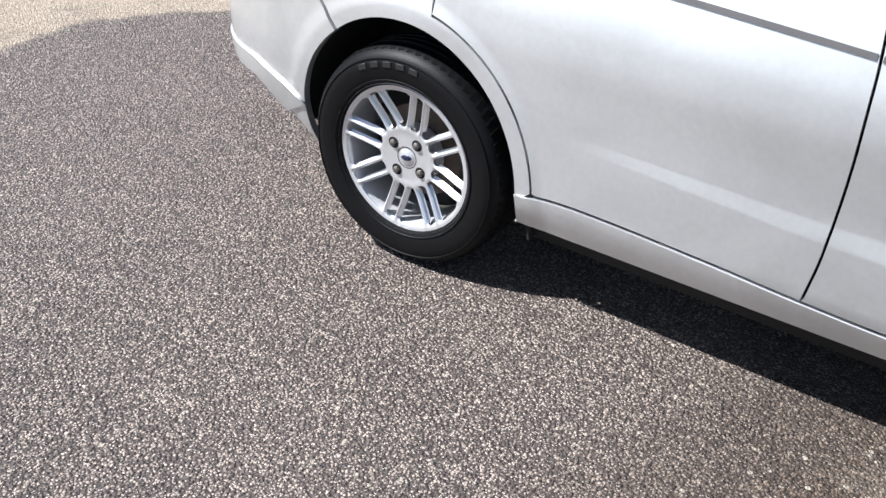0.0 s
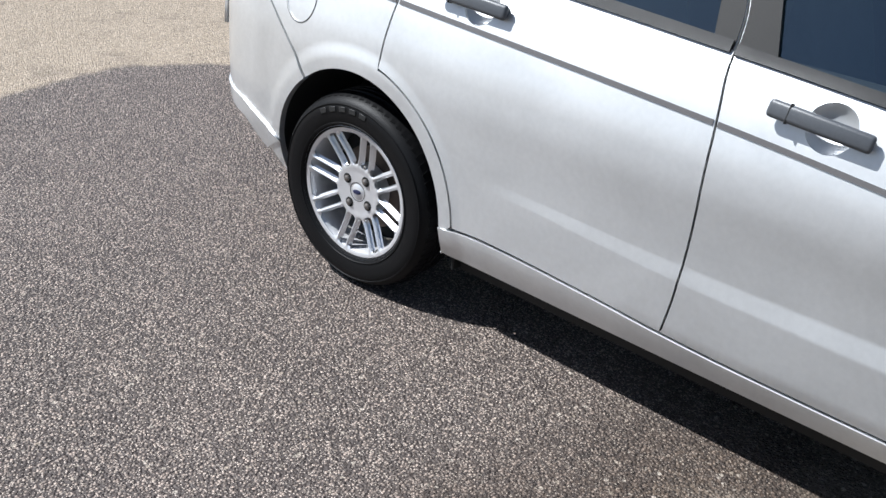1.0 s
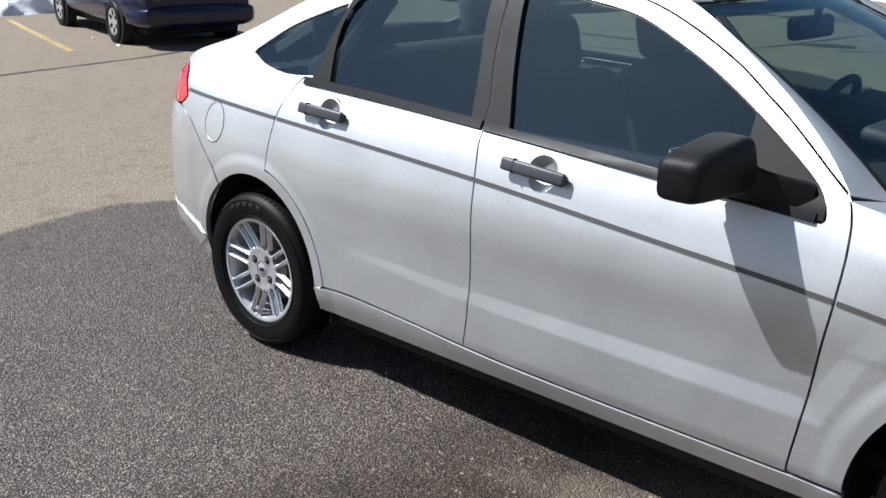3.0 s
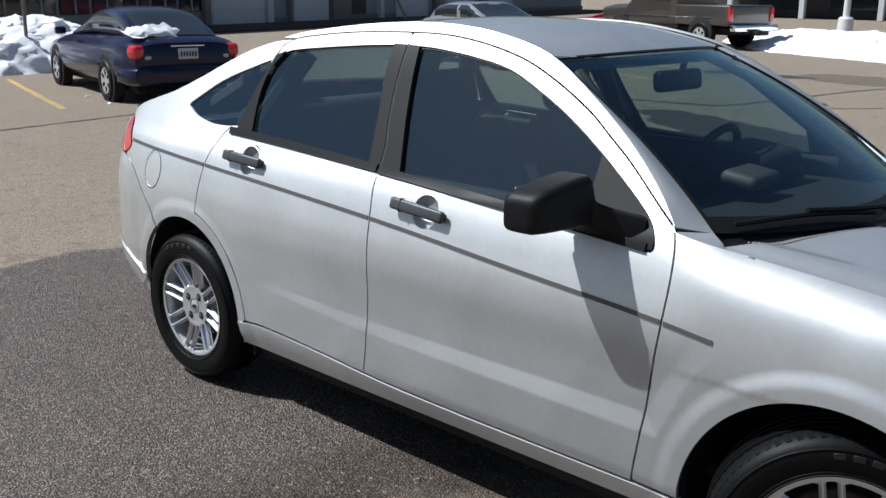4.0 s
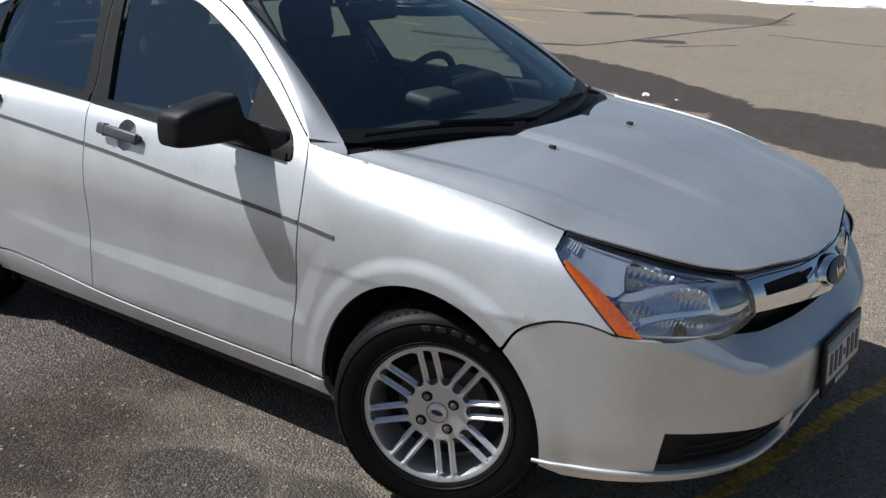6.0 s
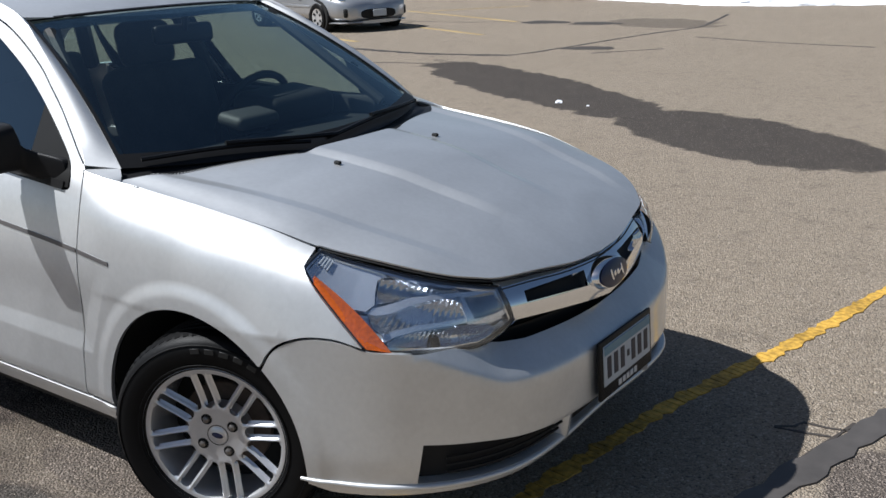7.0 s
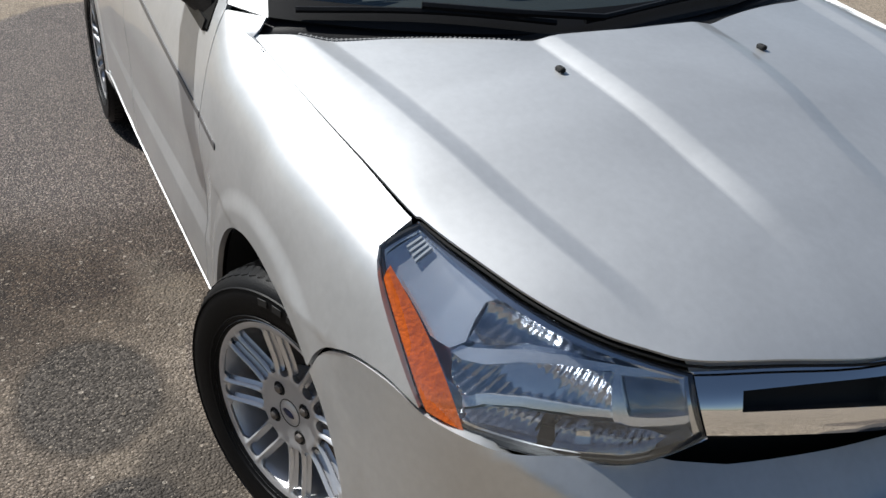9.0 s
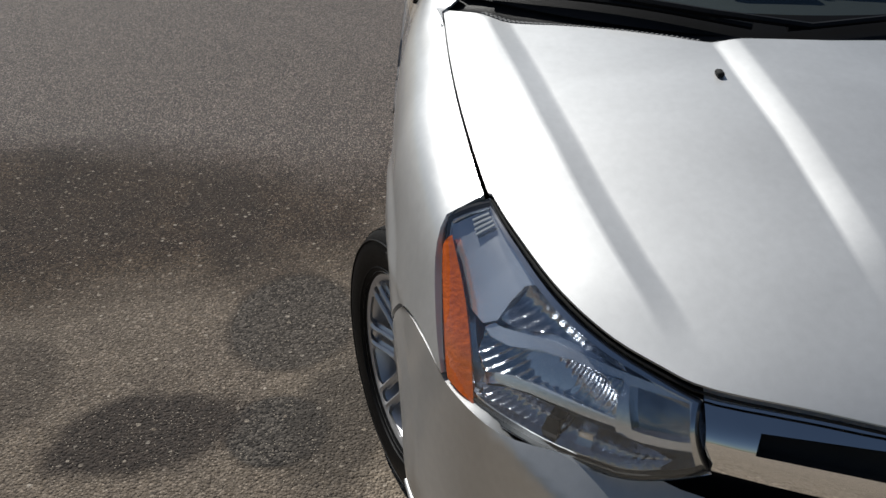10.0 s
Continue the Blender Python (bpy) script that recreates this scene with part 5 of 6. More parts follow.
# ---- ground ----
def ground_material():
    m = bpy.data.materials.new("worn_asphalt")
    m.use_nodes = True
    t = m.node_tree
    b = t.nodes["Principled BSDF"]
    g = t.nodes.new("ShaderNodeNewGeometry")
    sep = t.nodes.new("ShaderNodeSeparateXYZ")
    t.links.new(g.outputs["Position"], sep.inputs[0])

    def math_(op, a, bb=0.0, cc=0.0, clamp=False):
        n = t.nodes.new("ShaderNodeMath")
        n.operation, n.use_clamp = op, clamp
        for i, q in enumerate((a, bb, cc)):
            if isinstance(q, (int, float)):
                n.inputs[i].default_value = q
            else:
                t.links.new(q, n.inputs[i])
        return n.outputs[0]

    def noise_(scale, detail=4, rough=0.55):
        n = t.nodes.new("ShaderNodeTexNoise")
        n.inputs["Scale"].default_value, n.inputs["Detail"].default_value, n.inputs["Roughness"].default_value = scale, detail, rough
        t.links.new(g.outputs["Position"], n.inputs["Vector"])
        return n.outputs["Fac"]

    def ramp(x, lo, hi):
        n = t.nodes.new("ShaderNodeMapRange")
        n.interpolation_type = "SMOOTHSTEP"
        n.inputs["From Min"].default_value, n.inputs["From Max"].default_value = lo, hi
        t.links.new(x, n.inputs["Value"])
        return n.outputs[0]

    def mix(f, a, c):
        n = t.nodes.new("ShaderNodeMix")
        n.data_type = "RGBA"
        t.links.new(f, n.inputs[0])
        for i, q in ((6, a), (7, c)):
            if isinstance(q, tuple):
                n.inputs[i].default_value = (*q, 1)
            else:
                t.links.new(q, n.inputs[i])
        return n.outputs[2]

    X, Y = sep.outputs[0], sep.outputs[1]
    wob, fine = noise_(2.2, 5), noise_(9, 4)

    def blob(cx, cy, rx, ry, turn=0.0, ragged=0.5, soft=0.06):
        """A stain: 1 inside a ragged ellipse."""
        co, si = math.cos(radians(turn)), math.sin(radians(turn))
        dx, dy = math_("SUBTRACT", X, cx), math_("SUBTRACT", Y, cy)
        u = math_("ADD", math_("MULTIPLY", dx, co), math_("MULTIPLY", dy, si))
        v = math_("SUBTRACT", math_("MULTIPLY", dy, co), math_("MULTIPLY", dx, si))
        r = math_("SQRT", math_("ADD", math_("POWER", math_("DIVIDE", u, rx), 2.0), math_("POWER", math_("DIVIDE", v, ry), 2.0)))
        r = math_("ADD", r, math_("MULTIPLY", math_("SUBTRACT", wob, 0.5), ragged))
        r = math_("ADD", r, math_("MULTIPLY", math_("SUBTRACT", fine, 0.5), ragged * 0.4))
        return ramp(r, 1.0 + soft, 1.0 - soft)

    # stones in the surface
    vor = t.nodes.new("ShaderNodeTexVoronoi")
    vor.inputs["Scale"].default_value = 135
    t.links.new(g.outputs["Position"], vor.inputs["Vector"])
    cell = t.nodes.new("ShaderNodeSeparateColor")
    t.links.new(vor.outputs["Color"], cell.inputs[0])
    vor2 = t.nodes.new("ShaderNodeTexVoronoi")
    vor2.inputs["Scale"].default_value = 260
    t.links.new(g.outputs["Position"], vor2.inputs["Vector"])
    cell2 = t.nodes.new("ShaderNodeSeparateColor")
    t.links.new(vor2.outputs["Color"], cell2.inputs[0])
    tar = mix(noise_(1.3, 4), (0.038, 0.030, 0.027), (0.074, 0.059, 0.053))
    stone = mix(cell.outputs[1], (0.090, 0.072, 0.061), (0.41, 0.325, 0.272))
    wet = mix(math_("MULTIPLY", ramp(cell.outputs[0], 0.36, 0.86), ramp(vor.outputs["Distance"], 0.62, 0.36)), tar, stone)
    # small pale stones, with the sparkle of wet grit painted in as light specks
    wet = mix(math_("MULTIPLY", ramp(cell2.outputs[0], 0.76, 0.86), ramp(vor2.outputs["Distance"], 0.6, 0.3)), wet, (0.50, 0.42, 0.36))
    dry0 = mix(noise_(0.5, 5), (0.225, 0.180, 0.132), (0.33, 0.268, 0.200))
    dry1 = mix(cell.outputs[1], (0.10, 0.082, 0.065), (0.50, 0.42, 0.33))
    dry = mix(ramp(cell.outputs[0], 0.35, 0.9), dry0, dry1)
    dry = mix(math_("MULTIPLY", ramp(noise_(5, 6, 0.65), 0.52, 0.7), 0.5), dry, (0.13, 0.105, 0.085))

    dry = mix(math_("MULTIPLY", ramp(noise_(42, 3, 0.6), 0.44, 0.66), 0.45), dry, (0.40, 0.335, 0.265))
    dry = mix(math_("MULTIPLY", ramp(cell2.outputs[2], 0.80, 0.95), 0.6), dry, (0.085, 0.07, 0.056))
    # the damp dark patch round the car's tail, and the long wet run beyond the car
    # damp and brown run on unseen towards -y, added to darken the flank's reflection
    damp = math_("MAXIMUM", blob(-0.80, -0.46, 1.40, 1.12, 0, 0.16, 0.025), blob(-0.10, -3.5, 1.85, 5.0, 0, 0.10, 0.02))
    brown = math_("MULTIPLY", blob(1.7, -4.4, 1.7, 4.5, 0, 0.5, 0.30), 0.45)
    damp = math_("MAXIMUM", damp, brown)
    run = None
    for cx, cy, rx, ry, turn, rag, k in ((-1.2, 7.1, 2.75, 0.60, -33, 0.6, 0.95), (1.95, 5.2, 1.5, 0.66, -31, 0.45, 0.95), (-2.9, 14.9, 1.3, 0.8, -30, 1.2, 0.5)):
        q = math_("MULTIPLY", blob(cx, cy, rx, ry, turn, rag, 0.05), k)
        run = q if run is None else math_("MAXIMUM", run, q)
    for cx, cy, rx, ry, k in ((1.97, -1.15, 0.23, 0.19, 0.35), (2.46, -1.10, 0.17, 0.15, 0.4), (2.3, -1.32, 0.34, 0.16, 0.55), (2.0, -0.80, 0.30, 0.10, 0.75), (1.45, -1.25, 0.35, 0.18, 0.5), (4.03, 0.38, 0.10, 0.22, 0.8)):
        damp = math_("MAXIMUM", damp, math_("MULTIPLY", blob(cx, cy, rx, ry, 0, 0.25, 0.12), k))
    pale = math_("MULTIPLY", blob(1.45, -0.88, 0.22, 0.07, 12, 1.1, 0.5), 0.14)
    col = mix(damp, dry, wet)
    col = mix(run, col, mix(noise_(3.0, 5, 0.6), (0.034, 0.029, 0.027), (0.070, 0.058, 0.050)))
    # oily brown soil beside the front door, with greyer pebbly rings
    # soil also stretched out of view to -y, so the flank mirrors dark ground
    soil = math_("MULTIPLY", blob(1.36, -3.6, 0.72, 3.2, 0, 0.34, 0.30), 0.92)
    soil = math_("MAXIMUM", soil, math_("MULTIPLY", blob(2.35, -1.9, 0.95, 1.1, 0, 0.7, 0.35), 0.40))
    brown_c = mix(ramp(cell.outputs[0], 0.2, 0.95), (0.011, 0.0075, 0.0055), (0.060, 0.041, 0.029))
    brown_c = mix(ramp(noise_(4.5, 5, 0.6), 0.35, 0.65), brown_c, mix(ramp(cell.outputs[1], 0.3, 0.95), (0.021, 0.0142, 0.0098), (0.096, 0.066, 0.044)))
    col = mix(soil, col, brown_c)
    grey_c = mix(ramp(cell.outputs[0], 0.25, 0.95), (0.022, 0.0195, 0.018), (0.115, 0.101, 0.088))
    for cx, cy, rx, ry, k in ((1.97, -1.145, 0.25, 0.175, 0.60), (2.455, -1.125, 0.135, 0.125, 0.85)):
        col = mix(math_("MULTIPLY", blob(cx, cy, rx * 1.05, ry * 1.06, 0, 0.16, 0.07), 0.55), col, (0.024, 0.019, 0.016))
        col = mix(math_("MULTIPLY", blob(cx, cy, rx * 0.97, ry * 0.96, 0, 0.10, 0.05), k), col, grey_c)
    col = mix(math_("MULTIPLY", blob(2.42, -0.98, 0.30, 0.12, 0, 0.8, 0.3), 0.7), col, (0.045, 0.038, 0.032))
    for cx, cy, rx, ry, k in ((2.47, -1.45, 0.15, 0.27, 0.95), (2.30, -1.85, 0.22, 0.16, 0.5), (1.30, -1.45, 0.40, 0.14, 0.5), (1.05, -2.0, 0.5, 0.3, 0.35)):
        col = mix(math_("MULTIPLY", blob(cx, cy, rx, ry, 20, 0.9, 0.2), k), col, mix(cell.outputs[0], (0.018, 0.014, 0.012), (0.050, 0.038, 0.031)))
    speck = math_("MULTIPLY", ramp(cell2.outputs[1], 0.90, 0.96), ramp(vor2.outputs["Distance"], 0.55, 0.35))
    col = mix(math_("MULTIPLY", speck, 0.7), col, (0.42, 0.36, 0.29))
    vor3 = t.nodes.new("ShaderNodeTexVoronoi")
    vor3.inputs["Scale"].default_value = 62
    t.links.new(g.outputs["Position"], vor3.inputs["Vector"])
    cell3 = t.nodes.new("ShaderNodeSeparateColor")
    t.links.new(vor3.outputs["Color"], cell3.inputs[0])
    chip = math_("MULTIPLY", ramp(cell3.outputs[0], 0.95, 0.97), ramp(vor3.outputs["Distance"], 0.42, 0.34))
    col = mix(math_("MULTIPLY", chip, 0.55), col, mix(cell3.outputs[1], (0.26, 0.21, 0.16), (0.52, 0.46, 0.39)))
    col = mix(pale, col, (0.34, 0.29, 0.23))
    t.links.new(col, b.inputs["Base Color"])
    rough = t.nodes.new("ShaderNodeMapRange")
    rough.inputs["To Min"].default_value, rough.inputs["To Max"].default_value = 0.90, 0.55
    t.links.new(math_("MULTIPLY", damp, math_("SUBTRACT", 1.0, soil)), rough.inputs["Value"])
    t.links.new(rough.outputs[0], b.inputs["Roughness"])
    b.inputs["Specular IOR Level"].default_value = 0.30
    bp = t.nodes.new("ShaderNodeBump")
    bp.inputs["Strength"].default_value, bp.inputs["Distance"].default_value = 1.0, 0.007
    h = math_("ADD", math_("MULTIPLY", vor.outputs["Distance"], -1.0), math_("MULTIPLY", noise_(160, 3), 0.6))
    t.links.new(h, bp.inputs["Height"])
    t.links.new(bp.outputs[0], b.inputs["Normal"])
    return m


ASPHALT = ground_material()
bm = bmesh.new()
bmesh.ops.create_grid(bm, x_segments=2, y_segments=2, size=1500)
ground = part("ground", bm, ASPHALT, None, flat=True)
tagged(ground, "worn tan asphalt with damp dark patches and cracks", "asphalt", kind="structure")


# ---- other ground marks ----
def ribbon(name, pts, width, mat, label, category, z=0.004, ragged=0.3, gap=0.0, step=0.12):
    P = flow([(*p, 0.0) for p in pts], step)
    rnd = random.Random(name + str(len(P)))
    bm = bmesh.new()
    rows = []
    for i, p in enumerate(P):
        d = P[min(i + 1, len(P) - 1)] - P[max(i - 1, 0)]
        n = Vector((-d[1], d[0], 0)).normalized()
        c = Vector(p) + n * rnd.uniform(-0.3, 0.3) * width * ragged
        w = width * rnd.uniform(1 - ragged, 1 + ragged) / 2
        rows.append((c + n * w, c - n * w))
    for (a, b), (c, d) in zip(rows[:-1], rows[1:]):
        g = gap * rnd.uniform(0.3, 1.5)
        k = Vector((rnd.uniform(-g, g), rnd.uniform(-g, g), 0))
        q = [a.lerp(c, g / step * 0.5) + k, b.lerp(d, g / step * 0.5), d.lerp(b, g / step * 0.5), c.lerp(a, g / step * 0.5) + k]
        vs = [bm.verts.new((v.x, v.y, z)) for v in q] + [bm.verts.new((v.x, v.y, -0.004)) for v in q]
        bm.faces.new(vs[:4])
        for i in range(4):
            bm.faces.new((vs[i], vs[4 + i], vs[4 + (i + 1) % 4], vs[(i + 1) % 4]))
    if not gap:
        bmesh.ops.remove_doubles(bm, verts=bm.verts, dist=1e-4)
    bmesh.ops.recalc_face_normals(bm, faces=bm.faces)
    return tagged(part(name, bm, mat, None, flat=True), label, category, kind="structure")


YELLOW = material("road_yellow", (0.56, 0.33, 0.055), 0.75, 0, 0, 0.75, 42, 0.7, 150)
FADED = material("faded_yellow", (0.42, 0.30, 0.12), 0.8, 0, 0, 0.4, 12, 0.4, 150)
TAR = material("crack_tar", (0.055, 0.046, 0.040), 0.7, 0, 0, 0.3, 20, 0.4, 90)
ribbon("yellow_line", [(3.13, -0.75), (3.23, -0.17), (3.304, 0.28), (3.364, 0.60), (3.468, 0.995), (3.589, 1.448), (3.722, 2.096), (3.95, 3.1), (4.2, 4.3)], 0.060, YELLOW, "cracked yellow painted parking line on asphalt", "road marking", 0.004, 0.34, 0.004, 0.030)
for pts in ([(-13.25, 4.31), (-11.0, 3.66), (-8.775, 3.04)], [(-9.4, 11.6), (-7.92, 11.07), (-6.66, 10.56)], [(-8.3, 13.7), (-7.97, 13.54), (-5.07, 12.12)], [(-10.6, 17.1), (-8.2, 15.9), (-5.97, 14.71)], [(-9.96, 17.17), (-8.25, 19.0)]):
    ribbon("faded_line", pts, 0.09, FADED, "faded yellow parking line on asphalt", "road marking", 0.004, 0.15, 0.0, 0.3)
for pts, w in (([(-6.2, 9.70), (-5.0, 9.45), (-4.19, 9.36), (-2.9, 9.53)], 0.15), ([(-2.9, 9.53), (-2.68, 10.4), (-2.3, 12.8), (-1.95, 14.2), (-2.15, 15.6), (-2.42, 17.0)], 0.07), ([(-1.9, 10.1), (-1.15, 10.9)], 0.05), ([(-1.35, 12.6), (0.0, 12.1), (1.5, 11.8)], 0.05),
               ([(-7.2, 0.6), (-7.48, 1.66), (-7.68, 3.29), (-7.9, 4.6), (-7.4, 6.4)], 0.08), ([(-9.2, 14.6), (-7.4, 14.4), (-5.9, 14.72)], 0.06), ([(-4.6, 8.2), (-3.47, 8.38)], 0.05),
               ([(3.70, 0.59), (3.754, 0.624), (3.775, 0.664), (3.854, 0.667), (3.922, 0.683)], 0.011), ([(3.70, 0.585), (3.769, 0.593), (3.829, 0.603), (3.873, 0.613)], 0.009), ([(3.915, 0.745), (3.873, 0.57), (3.835, 0.42), (3.812, 0.28)], 0.014)):
    ribbon("crack", pts, w, TAR, "dark sealed crack in the asphalt", "crack", 0.003, 0.45, 0.0, 0.1)


def flat_patch(name, cx, cy, rx, ry, turn, mat, label, z=0.004, seed=1):
    rnd = random.Random(seed)
    bm = bmesh.new()
    n = 40
    ph = [rnd.uniform(0, 6.28) for _ in range(4)]
    top, low = [], []
    for i in range(n):
        a = 2 * math.pi * i / n
        k = 1 + 0.10 * math.sin(3 * a + ph[0]) + 0.07 * math.sin(5 * a + ph[1]) + 0.05 * math.sin(11 * a + ph[2])
        v = pose(cx, cy, 0, 0, 0, turn) @ Vector((rx * k * math.cos(a), ry * k * math.sin(a), 0))
        top.append(bm.verts.new((v.x, v.y, z)))
        low.append(bm.verts.new((v.x, v.y, -0.004)))
    bm.faces.new(top)
    for i in range(n):
        bm.faces.new((top[i], low[i], low[(i + 1) % n], top[(i + 1) % n]))
    bmesh.ops.recalc_face_normals(bm, faces=bm.faces)
    return tagged(part(name, bm, mat, None, flat=True), label, "asphalt", kind="structure")


flat_patch("tar_patch", -5.29, 14.70, 0.52, 0.34, 0, TAR, "dark oval tar patch in the asphalt", seed=3)
flat_patch("tar_patch", -4.16, 14.63, 0.50, 0.32, 0, TAR, "dark oval tar patch in the asphalt", seed=4)
flat_patch("tar_patch", -2.25, 10.68, 0.42, 0.22, 15, TAR, "dark oval tar patch in the asphalt", seed=5)
SEAL = material("grey_sealant", (0.078, 0.070, 0.065), 0.55, 0, 0, 0.3, 14, 0.5, 60)
ribbon("sealed_strip", [(3.70, -0.25), (3.785, 0.07), (3.850, 0.325), (3.897, 0.48), (3.945, 0.645), (4.0, 0.81), (4.07, 1.06), (4.24, 1.7), (4.5, 2.7)], 0.10, SEAL, "smooth grey sealed strip across the asphalt", "asphalt", 0.006, 0.25, 0.0, 0.07)

# litter on the ground
for x, y, s, seed in ((-0.19, 6.11, 0.034, 1), (0.172, 6.04, 0.014, 2), (-8.9, 3.75, 0.030, 3), (-9.9, 3.95, 0.025, 4)):
    rnd = random.Random(seed)
    bm = bmesh.new()
    bmesh.ops.create_icosphere(bm, subdivisions=2, radius=s)
    for v in bm.verts:
        v.co = Vector((v.co.x * 1.3, v.co.y, max(-0.2 * s, v.co.z * 0.7))) * rnd.uniform(0.7, 1.15)
    lump = part("snow_lump", bm, SNOW, None, flat=True)
    lump.location = (x, y, 0.15 * s)
    tagged(lump, "small white lump of snow lying on the asphalt", "snow")


# ---- snow banks ----
def bank(name, spine, width, height, label, seed, lumpy=1.0):
    P = flow([(*p, 0.0) for p in spine], 0.10)
    L = np.concatenate([[0], np.cumsum(np.linalg.norm(np.diff(P, axis=0), axis=1))])
    n = 60
    bm = bmesh.new()
    grid = []
    for i, p in enumerate(P):
        d = P[min(i + 1, len(P) - 1)] - P[max(i - 1, 0)]
        nrm = Vector((-d[1], d[0], 0)).normalized()
        end = min(1.0, min(L[i], L[-1] - L[i]) / 1.2) ** 0.5
        row = []
        for k in range(n + 1):
            t = k / n * 2 - 1
            w = width * (0.85 + 0.3 * noise.noise(Vector((L[i] * 0.35, seed, 2))))
            q = Vector(p) + nrm * (t * w / 2 * (0.7 + 0.3 * end))
            hgt = height * end * (1 - abs(t) ** 2.6) * (0.75 + 0.5 * noise.noise(Vector((q.x * 0.45, q.y * 0.45, seed))))
            hgt += lumpy * (0.18 * height * noise.noise(Vector((q.x * 1.6, q.y * 1.6, seed + 3))) + 0.10 * height * noise.noise(Vector((q.x * 3.7, q.y * 3.7, seed + 7))) + 0.035 * noise.noise(Vector((q.x * 8, q.y * 8, seed + 8))) + 0.025 * noise.noise(Vector((q.x * 17, q.y * 17, seed + 9))))
            q += nrm * (0.22 * noise.noise(Vector((q.x * 3, q.y * 3, seed + 5))) + 0.12 * noise.noise(Vector((q.x * 8, q.y * 8, seed + 6))))
            row.append(bm.verts.new((q.x, q.y, -0.03 if k in (0, n) else max(-0.02, hgt))))
        grid.append(row)
    for a, b in zip(grid[:-1], grid[1:]):
        for k in range(n):
            bm.faces.new((a[k], a[k + 1], b[k + 1], b[k]))
    bmesh.ops.recalc_face_normals(bm, faces=bm.faces)
    return tagged(part(name, bm, SNOW, None), label, "snow bank", kind="stuff")


bank("snow_bank", [(-12.6, -2.5), (-14.0, 0.8), (-15.4, 3.4), (-15.3, 5.8), (-15.6, 7.8)], 3.4, 1.15, "ploughed white snow bank at the edge of the lot", 2, 0.8)
bank("snow_bank", [(-9.4, 26.6), (-6.0, 23.2), (-3.2, 21.6), (-0.6, 21.7), (1.2, 23.2)], 5.4, 0.50, "low ploughed snow bank along the lot's far edge", 5)
bank("snow_bank", [(-4.6, 27.0), (-1.6, 25.6), (1.6, 25.8)], 3.4, 1.1, "heap of ploughed snow behind the low bank", 9)


# ---- far vehicles ----
def far_wheel(parent, x, y, r, s):
    t = lathe([(r * 0.62, -0.09), (r * 0.70, -0.115), (r * 0.93, -0.11), (r, -0.08), (r, 0.08), (r * 0.9, 0.1)], 32)
    bmesh.ops.transform(t, matrix=pose(x, y, r, 0, 0, 0 if s < 0 else 180), verts=t.verts)
    w = part("wheel", t, RUBBER, parent)
    c = lathe([(0.0, -0.085), (r * 0.12, -0.09), (r * 0.3, -0.082), (r * 0.62, -0.10), (r * 0.65, -0.07)], 32)
    bmesh.ops.transform(c, matrix=pose(x, y, r, 0, 0, 0 if s < 0 else 180), verts=c.verts)
    part("hub_cap", c, ALLOY, w)
    for k in range(6):
        h = block((r * 0.16, 0.012, r * 0.26), 0.004, 1, m=pose(x, y, r, 0, 0, 0 if s < 0 else 180) @ Matrix.Rotation(k * math.pi / 3, 4, "Y") @ Matrix.Translation((0, -0.093, r * 0.43)))
        part("hub_hole", h, DARK, w)


def cabin(ob, house, paint, pane):
    """The upper car: one rounded skin, cut into painted pillars and roof, screens and side windows."""
    f = [crv(*[(h[0], h[k]) for h in house]) for k in (1, 2, 3)]
    xs = np.linspace(house[0][0], house[-1][0], 44)
    whole = loft([(float(x), float(f[0](x)), float(f[1](x)), float(f[2](x))) for x in xs], 64, 3.2)
    top = max(h[3] for h in house)
    mid = 0.5 * (house[1][0] + house[-2][0]) + 0.08
    base = max(house[0][3], house[-1][3]) - 0.02

    def kind_of(face):
        c, n = face.calc_center_median(), face.normal
        z1, w = float(f[2](c.x)), float(f[0](c.x))
        if c.z < base:
            return "cabin"
        if abs(n.y) > 0.62 and c.z < min(z1 - 0.05, top - 0.085) and house[1][0] - 0.05 < c.x < house[-2][0] + 0.28:
            return "cabin" if abs(c.x - mid + (c.z - 1.2) * 0.2) < 0.045 else ("side_window", c.y > 0, c.x > mid)
        if abs(n.x) > 0.22 and n.z > 0 and abs(c.y) < w * 0.80 and c.z < top - 0.05:
            return ("windscreen",) if n.x > 0 else ("rear_screen",)
        return "cabin"

    whole.normal_update()
    kinds = [kind_of(q) for q in whole.faces]
    for k in dict.fromkeys(kinds):
        piece = whole.copy()
        piece.faces.ensure_lookup_table()
        bmesh.ops.delete(piece, geom=[piece.faces[i] for i, q in enumerate(kinds) if q != k], context="FACES")
        part(k if k == "cabin" else k[0], piece, paint if k == "cabin" else pane, ob)
    whole.free()


